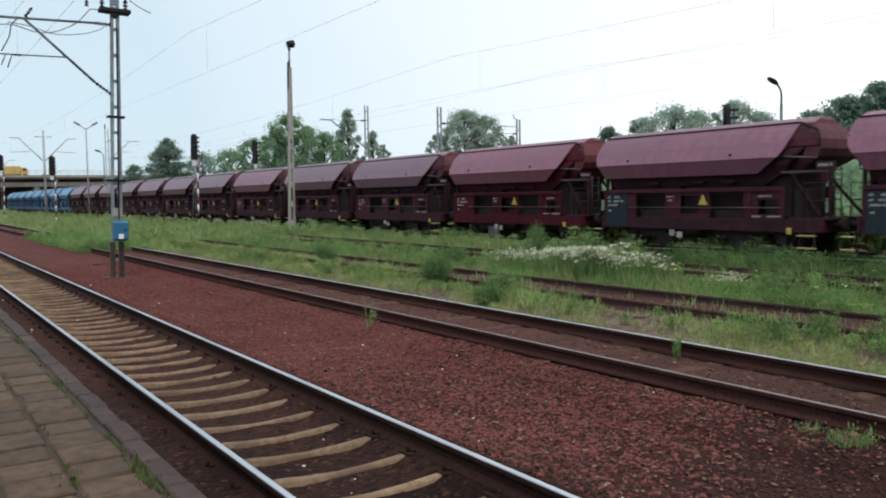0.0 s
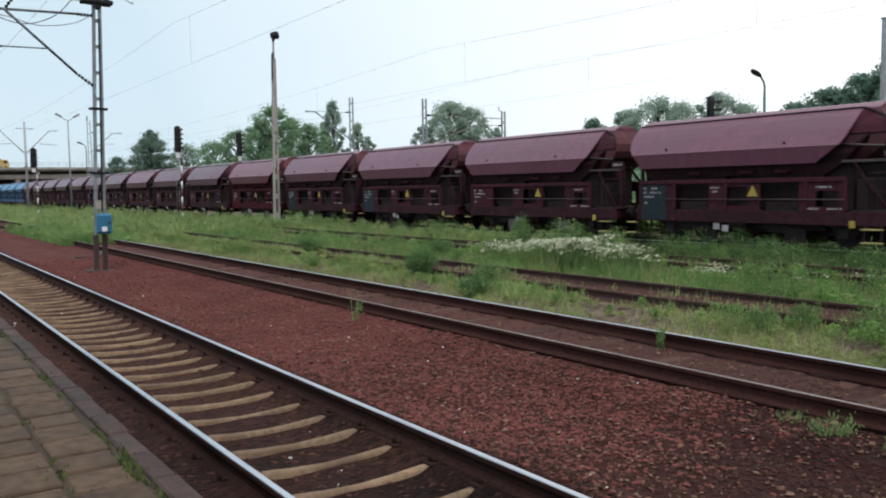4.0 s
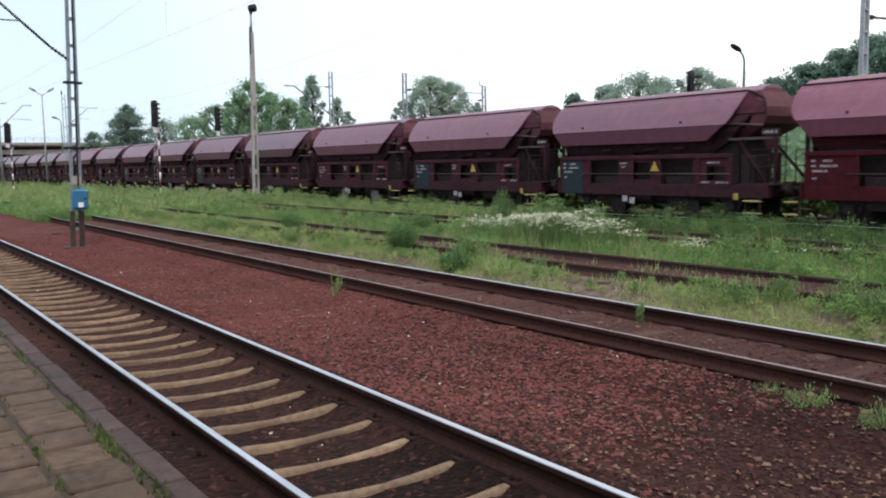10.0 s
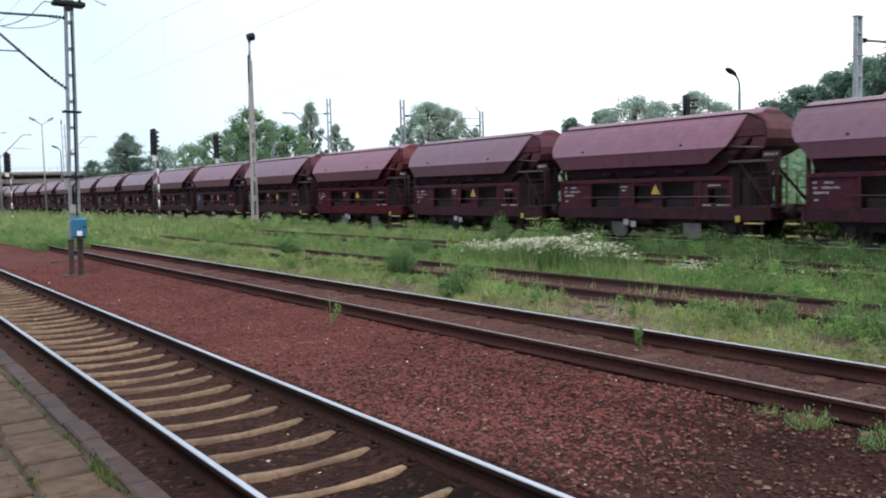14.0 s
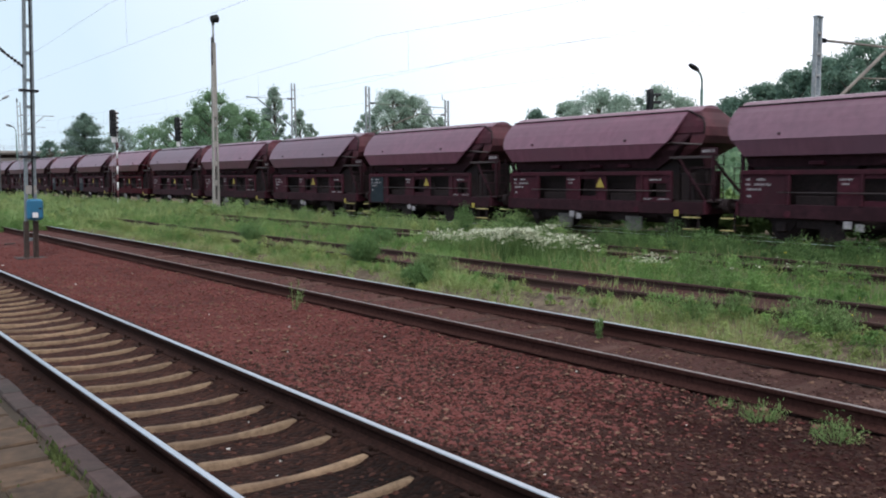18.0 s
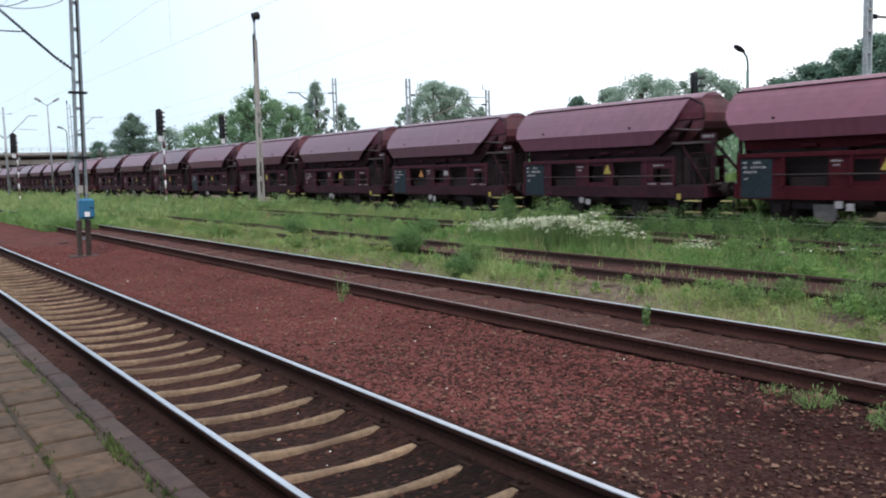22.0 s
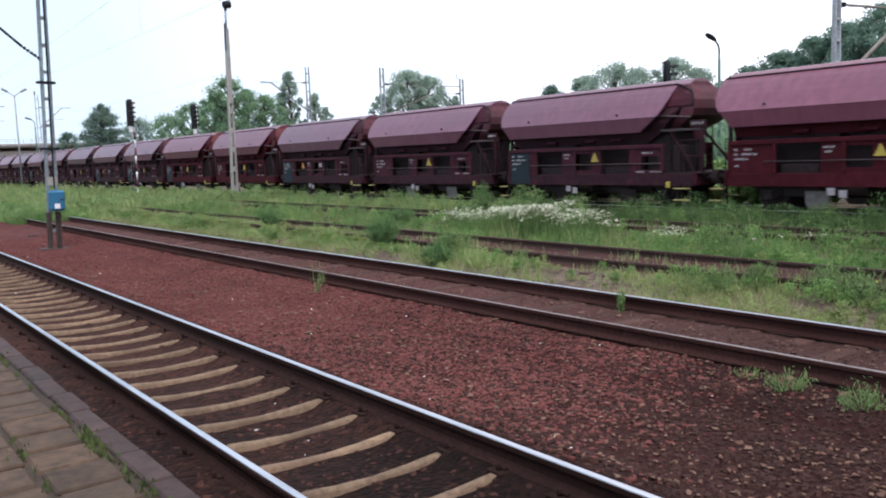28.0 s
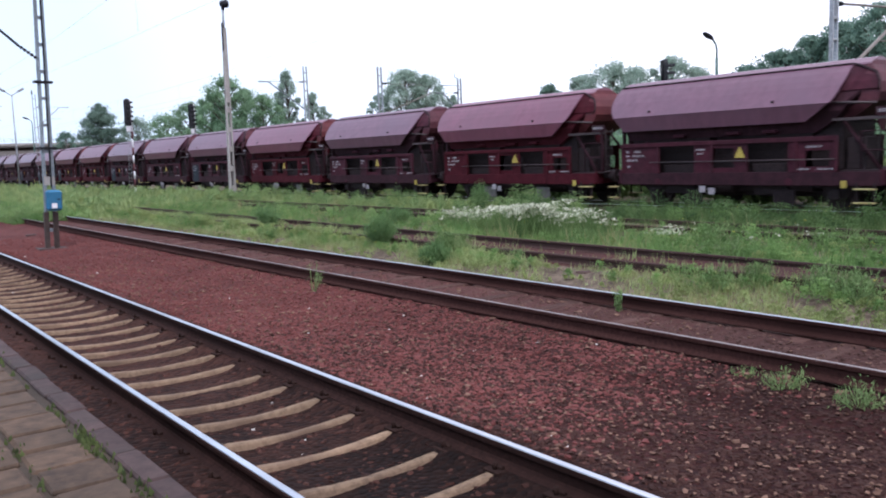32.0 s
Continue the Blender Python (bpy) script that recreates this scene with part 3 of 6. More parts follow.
def build_platform():
    deck = part("platform", Form().box(-40, EDGE_X - 0.12, -60, 90, -0.5, DECK_Z - 0.022), M_JOINT)
    tagged(deck, "low station platform paved with worn concrete slabs, moss in the joints", "platform", kind="structure")
    part("platform_wall", Form().box(EDGE_X - 0.12, EDGE_X - 0.03, -60, 90, -0.6, DECK_Z - 0.16), M_WALL, deck)
    # kerb stones along the edge
    y, k = -3.0, 0
    kerb = [Form().box(-0.12, 0.006 * i, 0.002, 0.476, -0.17, 0.0, 0.007 + 0.004 * i).mesh("edge_stone", [M_EDGE]) for i in range(3)]
    while y < 62:
        part("edge_stone", kerb[(k * 5) % 3], None, deck, at=pose(EDGE_X + 0.006 * math.sin(k * 2.7), y, DECK_Z + 0.003 * math.sin(k * 1.9), 0.2 * math.sin(k * 3.1), 0, 0.3 * math.sin(k * 1.3)))
        y += 0.478
        k += 1
    pav = [Form().box(-0.150, 0.150, -0.158 + 0.004 * i, 0.158, -0.05, 0.0, 0.010 + 0.006 * i).mesh("paving_slab", [M_PAVER]) for i in range(3)]
    k, x = 0, EDGE_X - 0.12 - 0.05 - 0.15
    for row in range(6):
        y = 1.0 + (0.17 if row % 2 else 0)
        while y < (17.5 if row < 3 else 11.0):
            part("paving_slab", pav[(k * 7) % 3], None, deck, at=pose(x - row * 0.325 + 0.006 * math.sin(k * 2.3), y, DECK_Z - 0.004 + 0.004 * math.sin(k * 1.7), 0.4 * math.sin(k * 4.3), 0.4 * math.sin(k * 2.9), 1.0 * math.sin(k * 1.1)))
            y += 0.336
            k += 1
    rest = Form()
    for row in range(0, 18):
        y = -6.0
        while y < 34:
            cx, cy = x - row * 0.325, y + (0.17 if row % 2 else 0)
            y += 0.336
            if row < 6 and 0.80 < cy < (17.5 if row < 3 else 11.0) + 0.16:
                continue
            rest.box(cx - 0.15, cx + 0.15, cy - 0.158, cy + 0.158, DECK_Z - 0.05, DECK_Z - 0.004)
    tagged(part("paving_field", rest.mesh("paving_field", [M_PAVER], False), None, deck), "worn paving slabs", kind="stuff")


build_platform()


# ---------------------------------------------------------------- wagons
def paint(name, dark, light, stain, rough=0.42):
    m = surface(name, dark, light, rough, 0.0, grain=3.0, broad=0.5, bump=0.06, size=0.006, streak=(1.2, 1.2, 0.35), stain=stain, vary=0.10, spec=0.5)
    b = m.node_tree.nodes["Principled BSDF"]
    b.inputs["Coat Weight"].default_value, b.inputs["Coat Roughness"].default_value = 0.28, 0.35
    return m


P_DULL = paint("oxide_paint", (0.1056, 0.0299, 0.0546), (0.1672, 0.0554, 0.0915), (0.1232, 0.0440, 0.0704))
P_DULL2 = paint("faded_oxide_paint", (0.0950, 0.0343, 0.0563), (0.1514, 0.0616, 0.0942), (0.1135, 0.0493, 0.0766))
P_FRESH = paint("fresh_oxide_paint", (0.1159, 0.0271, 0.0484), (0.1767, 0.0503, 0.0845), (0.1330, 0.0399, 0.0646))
P_BLUE = paint("blue_wagon_paint", (0.018, 0.115, 0.26), (0.035, 0.20, 0.40), (0.04, 0.14, 0.26))
# fresh sides: roof paint again, with the wall's shade put into the colour
M_FRESH_SIDE = surface("shaded_fresh_side", (0.0364, 0.0051, 0.0087), (0.0683, 0.0102, 0.0157), 0.75, grain=4, bump=0.1, spec=0.10)
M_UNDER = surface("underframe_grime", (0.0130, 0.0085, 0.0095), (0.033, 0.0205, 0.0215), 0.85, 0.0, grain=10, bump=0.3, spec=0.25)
# sides, sills and end frames: grime plus shade below the roof, both in colour
M_SIDE = surface("shaded_grimy_oxide", (0.0337, 0.0080, 0.0137), (0.0692, 0.0170, 0.0268), 0.7, grain=4, broad=0.8, bump=0.15, stain=(0.0346, 0.0132, 0.0182), spec=0.12)
M_SHADE_GRIME = surface("shaded_sooty_oxide", (0.019, 0.0066, 0.0100), (0.045, 0.0145, 0.0210), 0.8, grain=5, broad=0.9, bump=0.2, spec=0.18)
M_PLATE = surface("slate_plate", (0.009, 0.015, 0.021), (0.020, 0.031, 0.040), 0.7, grain=8, bump=0.1, spec=0.2)
M_MARK = surface("chalky_white", (0.17, 0.15, 0.165), (0.40, 0.37, 0.385), 0.8, grain=15, bump=0.1)
M_SIGNY = surface("warning_yellow", (0.29, 0.215, 0.035), (0.44, 0.34, 0.065), 0.6, grain=12, bump=0.1)
# same paint as the roof, coloured darker because the ends catch less sky
M_END = surface("shaded_end_oxide", (0.056, 0.0138, 0.0200), (0.104, 0.0295, 0.0385), 0.66, grain=4, broad=0.9, bump=0.1, stain=(0.054, 0.019, 0.024), spec=0.25)
M_END_FRESH = surface("shaded_fresh_end_oxide", (0.078, 0.0150, 0.0185), (0.138, 0.0320, 0.0350), 0.64, grain=4, broad=0.9, bump=0.1, spec=0.25)
M_GRIP = surface("worn_handrail", (0.0450, 0.0300, 0.0315), (0.0975, 0.0735, 0.0750), 0.6, 0.2, grain=12, bump=0.1)
M_SIGNO = surface("faded_orange", (0.30, 0.115, 0.03), (0.46, 0.20, 0.055), 0.6, grain=12, bump=0.1)
M_STEP = surface("worn_step_yellow", (0.26, 0.21, 0.08), (0.42, 0.35, 0.16), 0.7, grain=12, bump=0.1)
M_CHUTE = surface("bare_chute_steel", (0.11, 0.093, 0.092), (0.22, 0.195, 0.19), 0.6, 0.3, grain=8, bump=0.2)
PITCH, ORIGIN, SILL = 9.70, 17.94, 1.10


def wheelset(parent, y):
    e = new("wheelset")
    e.parent = parent
    e.matrix_basis = pose(0, y, 0.46)
    for s in (-1, 1):
        w = Form().rod((s * 0.69, 0, 0), (s * 0.82, 0, 0), 0.46, 0.46, 24)
        w.rod((s * 0.66, 0, 0), (s * 0.69, 0, 0), 0.49, 0.49, 24)
        w.rod((s * 0.82, 0, 0), (s * 0.84, 0, 0), 0.40, 0.36, 24)
        for i in range(4):
            a = i * math.pi / 2
            w.rod((s * 0.835, 0.27 * math.cos(a), 0.27 * math.sin(a)), (s * 0.85, 0.27 * math.cos(a), 0.27 * math.sin(a)), 0.06, n=8)
        part("wheel", w, M_UNDER, e)
    part("axle", Form().rod((-1.05, 0, 0), (1.05, 0, 0), 0.08, n=10), M_UNDER, e)
    return e


def lettered(form, xs, y0, y1, z, h):
    """A line of small upright marks on a thin base line, in place of characters, from y0 down to y1."""
    top, y, i = [], y0, 0
    while y - 0.05 > y1:
        w = 0.045 + 0.012 * math.sin(i * 2.9)
        hi = z + h * (1 if i % 3 else 0.7)
        top += [(y, hi), (y - w, hi), (y - w, z - h * 0.80)]
        y -= w + (0.024 if i % 5 != 4 else 0.06)
        top.append((y, z - h * 0.80))
        i += 1
    end = top[-2][0]
    return form.prism(top[:-1] + [(end, z - h), (y0, z - h)], "x", xs - 0.004, xs + 0.003)


def end_plate(s, rows, depth=0.24):
    """A bulging end wall from half-breadths, heights and lengths, with its folded rim."""
    n = len(rows)
    outer = [(e * x, s * y, z) for x, z, y in rows for e in (-1, 1)]
    inner = [(e * (x - 0.015), s * (y - depth), z - (0.015 if z > 3 else -0.015)) for x, z, y in rows for e in (-1, 1)]
    fs = []
    for i in range(n - 1):
        a = 2 * i
        fs += [(a, a + 1, a + 3, a + 2), (a, a + 2, 2 * n + a + 2, 2 * n + a), (a + 1, 2 * n + a + 1, 2 * n + a + 3, a + 3), (2 * n + a, 2 * n + a + 2, 2 * n + a + 3, 2 * n + a + 1)]
    fs += [(0, 2 * n, 2 * n + 1, 1), (2 * n - 2, 2 * n - 1, 4 * n - 1, 4 * n - 2)]
    return Form().add(outer + inner, fs)


def hopper_wagon(body, plate, label, frame_mat=None, swapped=False):
    """A two-axle self-discharging wagon with swinging roof halves; its platform end points to -y."""
    w = thing("hopper_wagon", label=label, category="goods wagon", group="hopper wagons of the train")
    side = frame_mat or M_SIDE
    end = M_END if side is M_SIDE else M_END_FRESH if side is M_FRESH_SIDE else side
    # hopper under the roof halves, leaning in at both ends
    prof = [(-0.30, 4.00, -3.40, 4.52), (-0.56, 3.86, -3.42, 4.54), (-0.92, 3.34, -3.70, 4.56), (-1.20, 2.96, -3.30, 4.36), (-1.22, 2.72, -3.22, 4.24), (-1.12, 2.46, -2.95, 4.16), (-1.05, 2.16, -2.4, 4.12)]

    def ring(i, rows):
        pts = [(q[0], q[i], q[1]) for q in rows]
        return pts + [(-x, y, z) for x, y, z in reversed(pts)]
    part("hopper", Form().loft([ring(2, prof[:5]), ring(3, prof[:5])]), M_SHADE_GRIME if side is M_SIDE else side, w)
    part("hopper_slope", Form().loft([ring(2, prof[4:]), ring(3, prof[4:])]), M_SHADE_GRIME if side is M_SIDE else side, w)
    for y0, y1 in ((0.95, 4.0), (-2.35, 0.25)):
        q = (y0 + y1) / 2
        part("funnel", Form().loft([[(-a, q - b, z), (a, q - b, z), (a, q + b, z), (-a, q + b, z)] for a, b, z in ((1.03, (y1 - y0) / 2, 2.18), (0.86, (y1 - y0) / 2 - 0.25, 1.70), (0.62, 0.55, 0.70))]), M_UNDER, w)
    for s in (-1, 1):
        skin = [(0.61, 3.905), (0.79, 3.68), (0.95, 3.45), (1.04, 3.235)]
        ys = ((-2.9, -3.62), (-2.9, -3.86), (-2.9, -4.00), (-2.8, -4.04))
        vs = [(s * x, y, z) for (x, z), yy in zip(skin, ys) for y in yy] + [(s * (x - 0.012), y, z - 0.012) for (x, z), yy in zip(skin, ys) for y in yy]
        fs = [(2 * i, 2 * i + 1, 2 * i + 3, 2 * i + 2) for i in range(3)] + [(8 + 2 * i, 10 + 2 * i, 11 + 2 * i, 9 + 2 * i) for i in range(3)] + [(6, 7, 15, 14), (0, 8, 9, 1)]
        # the skin's shadow comes from the darkened side colour
        part("end_skin", Form().add(vs, fs), side, w)
    part("roof_cap", Form().prism([(-0.60, 3.89), (-0.54, 3.96), (-0.28, 4.09), (0.0, 4.13), (0.28, 4.09), (0.54, 3.96), (0.60, 3.89)], "y", -3.64, 4.72), body, w)
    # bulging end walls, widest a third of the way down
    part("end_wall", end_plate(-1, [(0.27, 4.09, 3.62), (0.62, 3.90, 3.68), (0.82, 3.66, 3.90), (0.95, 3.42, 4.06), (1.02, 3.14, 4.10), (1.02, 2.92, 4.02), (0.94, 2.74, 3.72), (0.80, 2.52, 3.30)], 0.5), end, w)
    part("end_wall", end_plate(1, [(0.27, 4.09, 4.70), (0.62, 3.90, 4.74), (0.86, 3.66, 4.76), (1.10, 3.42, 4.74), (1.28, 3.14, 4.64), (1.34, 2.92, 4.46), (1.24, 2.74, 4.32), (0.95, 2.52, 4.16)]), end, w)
    for s in (-1, 1):
        near = s < 0
        # swinging roof half: a gently bent upper plate over a steep lower one, both with slanted ends
        rows = [(0.58, 3.945, 4.76, -3.18), (0.80, 3.75, 4.79, -3.17), (0.97, 3.565, 4.79, -3.16), (1.12, 3.39, 4.76, -3.13), (1.30, 3.155, 4.64, -3.08), (1.44, 2.97, 4.47, -3.00), (1.475, 2.925, 4.42, -2.96)]
        vs = [(s * x, y, z) for x, z, ya, yb in rows for y in (ya, yb)] + [(s * (x - 0.03), y, z - 0.025) for x, z, ya, yb in rows for y in (ya, yb)]
        n = len(rows)
        fs = []
        for i in range(n - 1):
            a = 2 * i
            fs += [(a, a + 1, a + 3, a + 2), (2 * n + a, 2 * n + a + 2, 2 * n + a + 3, 2 * n + a + 1), (a, a + 2, 2 * n + a + 2, 2 * n + a), (a + 1, 2 * n + a + 1, 2 * n + a + 3, a + 3)]
        fs += [(0, 2 * n, 2 * n + 1, 1), (2 * n - 2, 2 * n - 1, 4 * n - 1, 4 * n - 2)]
        roof = part("swing_roof", Form().add(vs, fs), body, w)
        part("roof_seam", Form().tube([(s * 0.59, 4.74, 3.955), (s * 0.59, -3.18, 3.955), (s * 0.66, -3.38, 3.90), (s * 0.86, -3.92, 3.68), (s * 0.98, -4.05, 3.45), (s * 1.05, -4.08, 3.20)], 0.026), M_UNDER, roof)
        for y in (3.0, -1.3) if near else ():
            part("lug", Form().rod((-1.37, y, 3.06), (-1.41, y, 3.085), 0.042, 0.036, 8), M_UNDER, roof)
        lower = Form().add([(s * 1.465, 4.41, 2.92), (s * 1.465, -2.95, 2.92), (s * 1.37, -2.26, 2.46), (s * 1.37, 4.08, 2.46),
                            (s * 1.425, 4.41, 2.92), (s * 1.425, -2.95, 2.92), (s * 1.33, -2.26, 2.46), (s * 1.33, 4.08, 2.46)],
                           [(0, 1, 2, 3), (4, 7, 6, 5), (0, 4, 5, 1), (1, 5, 6, 2), (2, 6, 7, 3), (3, 7, 4, 0)])
        part("side_flap", lower, body, w)
        # gear between the slanted roof edge and the end wall
        part("operating_tube", Form().rod((s * 1.24, -2.85, 2.95), (s * 1.22, -4.12, 2.86), 0.030, n=8), M_GRIP, w)
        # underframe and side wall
        part("solebar", Form().box(s * 1.28 - 0.06, s * 1.28 + 0.06, -4.28, 4.20, 0.72, SILL, 0.012), M_SHADE_GRIME if side is M_SIDE else side, w)
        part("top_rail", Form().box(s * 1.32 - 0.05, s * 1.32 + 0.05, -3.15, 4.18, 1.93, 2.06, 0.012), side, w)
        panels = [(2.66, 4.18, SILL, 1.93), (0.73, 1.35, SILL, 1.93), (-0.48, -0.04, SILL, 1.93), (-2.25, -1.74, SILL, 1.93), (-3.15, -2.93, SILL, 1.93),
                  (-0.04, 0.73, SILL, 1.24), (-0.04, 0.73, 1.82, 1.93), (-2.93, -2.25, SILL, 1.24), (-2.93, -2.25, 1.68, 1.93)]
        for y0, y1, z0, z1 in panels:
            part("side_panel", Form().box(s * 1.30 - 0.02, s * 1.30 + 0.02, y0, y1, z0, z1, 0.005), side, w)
        if near:
            part("handrail", Form().rod((-1.375, 3.0, 1.44), (-1.375, -3.12, 1.44), 0.016, n=6), M_GRIP, w)
        for y0, y1 in ((1.35, 2.66), (-1.74, -0.48)) if near else ():
            part("discharge_door", Form().box(s * 0.80 - 0.03, s * 0.80 + 0.03, y0 + 0.1, y1 - 0.1, 0.55, 1.45, 0.01, Matrix.Translation((s * 0.2, 0, 0)) @ Matrix.Rotation(s * 0.12, 4, "Y")), M_UNDER, w)
        for y in (4.14, 2.70, 0.70, -1.98, -3.12) if near else ():
            part("stanchion", Form().box(s * 1.345 - 0.025, s * 1.345 + 0.025, y - 0.045, y + 0.045, SILL, 2.0, 0.008), side, w)
        for y in (2.0, 0.1, -1.1) if near else ():
            part("hinge_bracket", Form().box(s * 1.10 - 0.12, s * 1.10 + 0.12, y - 0.22, y + 0.22, 2.20, 2.30, 0.02), side, w)
        for y in (2.72, -1.78) if near else ():
            part("jacking_pad", Form().rod((s * 1.30, y, 0.83), (s * 1.37, y, 0.83), 0.10, n=12), side, w)
        for y0, y1 in ((1.20, 1.88), (-1.85, -1.18)):
            part("discharge_chute", Form().prism([(y0, 0.70), (y1, 0.70), (y1, 0.34), (y1 - 0.14, 0.20), (y0 + 0.14, 0.20), (y0, 0.34)], "x", s * 1.06 - 0.02, s * 1.06 + 0.02, Matrix.Rotation(s * 0.10, 4, "Y")), M_CHUTE if plate == 2 or frame_mat else M_UNDER, w)
        for y in (-3.0, 3.0):
            part("axle_guard", Form().prism([(y - 0.55, 0.80), (y + 0.55, 0.80), (y + 0.20, 0.33), (y - 0.20, 0.33)], "x", s * 1.0 - 0.02, s * 1.0 + 0.02), M_UNDER, w)
            part("leaf_spring", Form().box(s * 1.05 - 0.05, s * 1.05 + 0.05, y - 0.55, y + 0.55, 0.66, 0.70).box(s * 1.05 - 0.05, s * 1.05 + 0.05, y - 0.40, y + 0.40, 0.62, 0.66).box(s * 1.05 - 0.05, s * 1.05 + 0.05, y - 0.22, y + 0.22, 0.58, 0.62), M_UNDER, w)
            part("axle_box", Form().box(s * 1.08 - 0.09, s * 1.08 + 0.09, y - 0.14, y + 0.14, 0.33, 0.60, 0.03), M_UNDER, w)
        for e in (-1, 1):
            b = Form().rod((s * 0.875, e * 4.30, 1.0), (s * 0.875, e * 4.74, 1.0), 0.09, n=12)
            part("buffer", b.rod((s * 0.875, e * 4.76, 1.0), (s * 0.875, e * 4.84, 1.0), 0.22, 0.21, n=16), M_UNDER, w)
        for y in (-4.14, -3.68):
            part("step_hanger", Form().box(s * 1.34 - 0.02, s * 1.34 + 0.02, y - 0.025, y + 0.025, 0.24, 0.80), M_UNDER, w)
        for z in (0.26, 0.62):
            part("step", Form().box(s * 1.34 - 0.14, s * 1.34 + 0.06, -4.18, -3.64, z, z + 0.04, 0.008), M_STEP, w, "worn yellow step")
            if near:
                part("step", Form().box(-1.30, -1.10, 4.42, 4.84, z, z + 0.04, 0.008), M_STEP, w, "worn yellow step")
        if near:
            part("step_hanger", Form().box(-1.22, -1.18, 4.40, 4.44, 0.24, 0.80), M_UNDER, w)
        if not near:
            continue
        # numbers, marks and the warning sign on the side that is seen
        xs = -1.325
        if plate == 1:
            part("number_plate", Form().box(-1.345, -1.321, 3.05, 4.08, 0.76, 1.90, 0.006), M_PLATE, w, "dark slate number plate with white marks")
            xs = -1.350
        for y0, y1, z in ((4.00, 3.84, 1.80), (3.66, 3.40, 1.80), (4.00, 3.86, 1.66), (3.74, 3.18, 1.66), (3.98, 3.50, 1.52), (3.96, 3.80, 1.32)):
            part("lettering", lettered(Form(), xs, y0, y1, z, 0.034), M_MARK, w)
        for y0, y1, z in ((1.28, 0.94, 1.80), (1.22, 0.98, 1.68), (-2.28, -2.78, 1.79), (-2.05, -2.45, 1.18), (-2.6, -3.05, 1.18)):
            part("lettering", lettered(Form(), -1.324, y0, y1, z, 0.028), M_MARK, w)
        if swapped:
            part("warning_sign", Form().prism([(1.50, 1.53), (1.86, 1.53), (1.68, 1.86)], "x", -1.372, -1.360), M_SIGNO, w, "orange warning triangle")
            part("label_card", Form().box(-1.372, -1.360, -0.44, -0.12, 1.58, 1.78), M_MARK, w)
        else:
            part("warning_sign", Form().prism([(-0.44, 1.53), (-0.08, 1.53), (-0.26, 1.86)], "x", -1.372, -1.360), M_SIGNY, w, "yellow warning triangle")
        part("label_frame", Form().box(-1.356, -1.342, 0.92, 1.14, 0.50, 0.70), M_MARK, w)
        part("label_frame", Form().box(-1.356, -1.342, 0.60, 0.82, 0.44, 0.64), M_MARK, w)
        part("tie_down", Form().box(-1.37, -1.345, -3.42, -3.26, 0.66, 0.86, 0.01), M_SIGNY, w, "small yellow lashing eye")
    # ends
    for e in (-1, 1):
        part("headstock", Form().box(-1.30, 1.30, e * 4.30 - 0.05, e * 4.30 + 0.05, 0.74, 1.16, 0.012), side, w)
        part("coupler", Form().tube([(0, e * 4.35, 0.96), (0, e * 4.66, 0.90), (0, e * 4.86, 0.82)], 0.045, 8), M_UNDER, w)
        for s in (-1, 1):
            part("end_post", Form().box(s * 1.12 - 0.05, s * 1.12 + 0.05, (4.24 if e > 0 else -4.48) - 0.05, (4.24 if e > 0 else -4.48) + 0.05, 1.1, 2.64, 0.01), M_SHADE_GRIME, w)
            part("end_brace", Form().rod((s * 1.12, e * 4.20, 1.15), (s * 0.92, e * 3.1, 2.45), 0.05, n=6), M_SHADE_GRIME, w)
    part("end_sheet", Form().box(-1.08, 1.08, 4.08, 4.13, 1.12, 2.50, 0.01), M_SHADE_GRIME, w)
    part("brake_platform", Form().box(-1.25, 1.25, -4.62, -3.20, 1.10, 1.15, 0.008), M_UNDER, w)
    for s in (-1, 1):
        part("platform_railing", Form().tube([(s * 1.2, -4.56, 1.15), (s * 1.2, -4.56, 2.15), (s * 1.2, -3.72, 2.15), (s * 1.2, -3.72, 1.15)], 0.02).rod((s * 1.2, -4.56, 1.65), (s * 1.2, -3.72, 1.65), 0.018, n=6), M_SHADE_GRIME, w)
    part("number_board", Form().box(-1.19, -1.17, -4.66, -4.06, 2.54, 2.76, 0.004), M_SHADE_GRIME, w)
    part("lettering", lettered(Form(), -1.193, -4.12, -4.62, 2.66, 0.045), M_MARK, w)
    part("hopper_saddle", Form().prism([(-0.30, 0.86), (1.00, 0.86), (0.80, 2.20), (-0.10, 2.20)], "x", -0.9, 0.9), M_UNDER, w)
    part("end_beam", Form().box(-1.16, -1.08, -4.55, -2.9, 2.44, 2.52, 0.01), M_GRIP, w)
    lad = Form()
    for x in (-1.00, -0.66):
        lad.rod((x, -4.52, 1.15), (x, -4.52, 2.60), 0.02, n=6)
    for i in range(5):
        lad.rod((-1.00, -4.52, 1.40 + i * 0.28), (-0.66, -4.52, 1.40 + i * 0.28), 0.015, n=6)
    part("ladder", lad, M_GRIP if frame_mat else M_SHADE_GRIME, w)
    part("brake_wheel", Form().rod((-0.75, -4.02, 2.35), (-0.75, -4.06, 2.35), 0.22, n=16), side, w)
    part("brake_spindle", Form().rod((-0.75, -4.0, 1.15), (-0.75, -4.0, 2.35), 0.03, n=6), M_UNDER, w)
    part("control_cabinet", Form().box(-1.0, -0.2, -3.75, -3.25, 1.15, 2.0, 0.02), M_UNDER, w)
    part("bulkhead", Form().box(-0.9, 0.9, -3.1, -2.2, 1.15, 2.45, 0.02), M_UNDER, w)
    part("centre_sill", Form().box(-0.22, 0.22, -4.3, 4.3, 0.72, 1.10), M_UNDER, w)
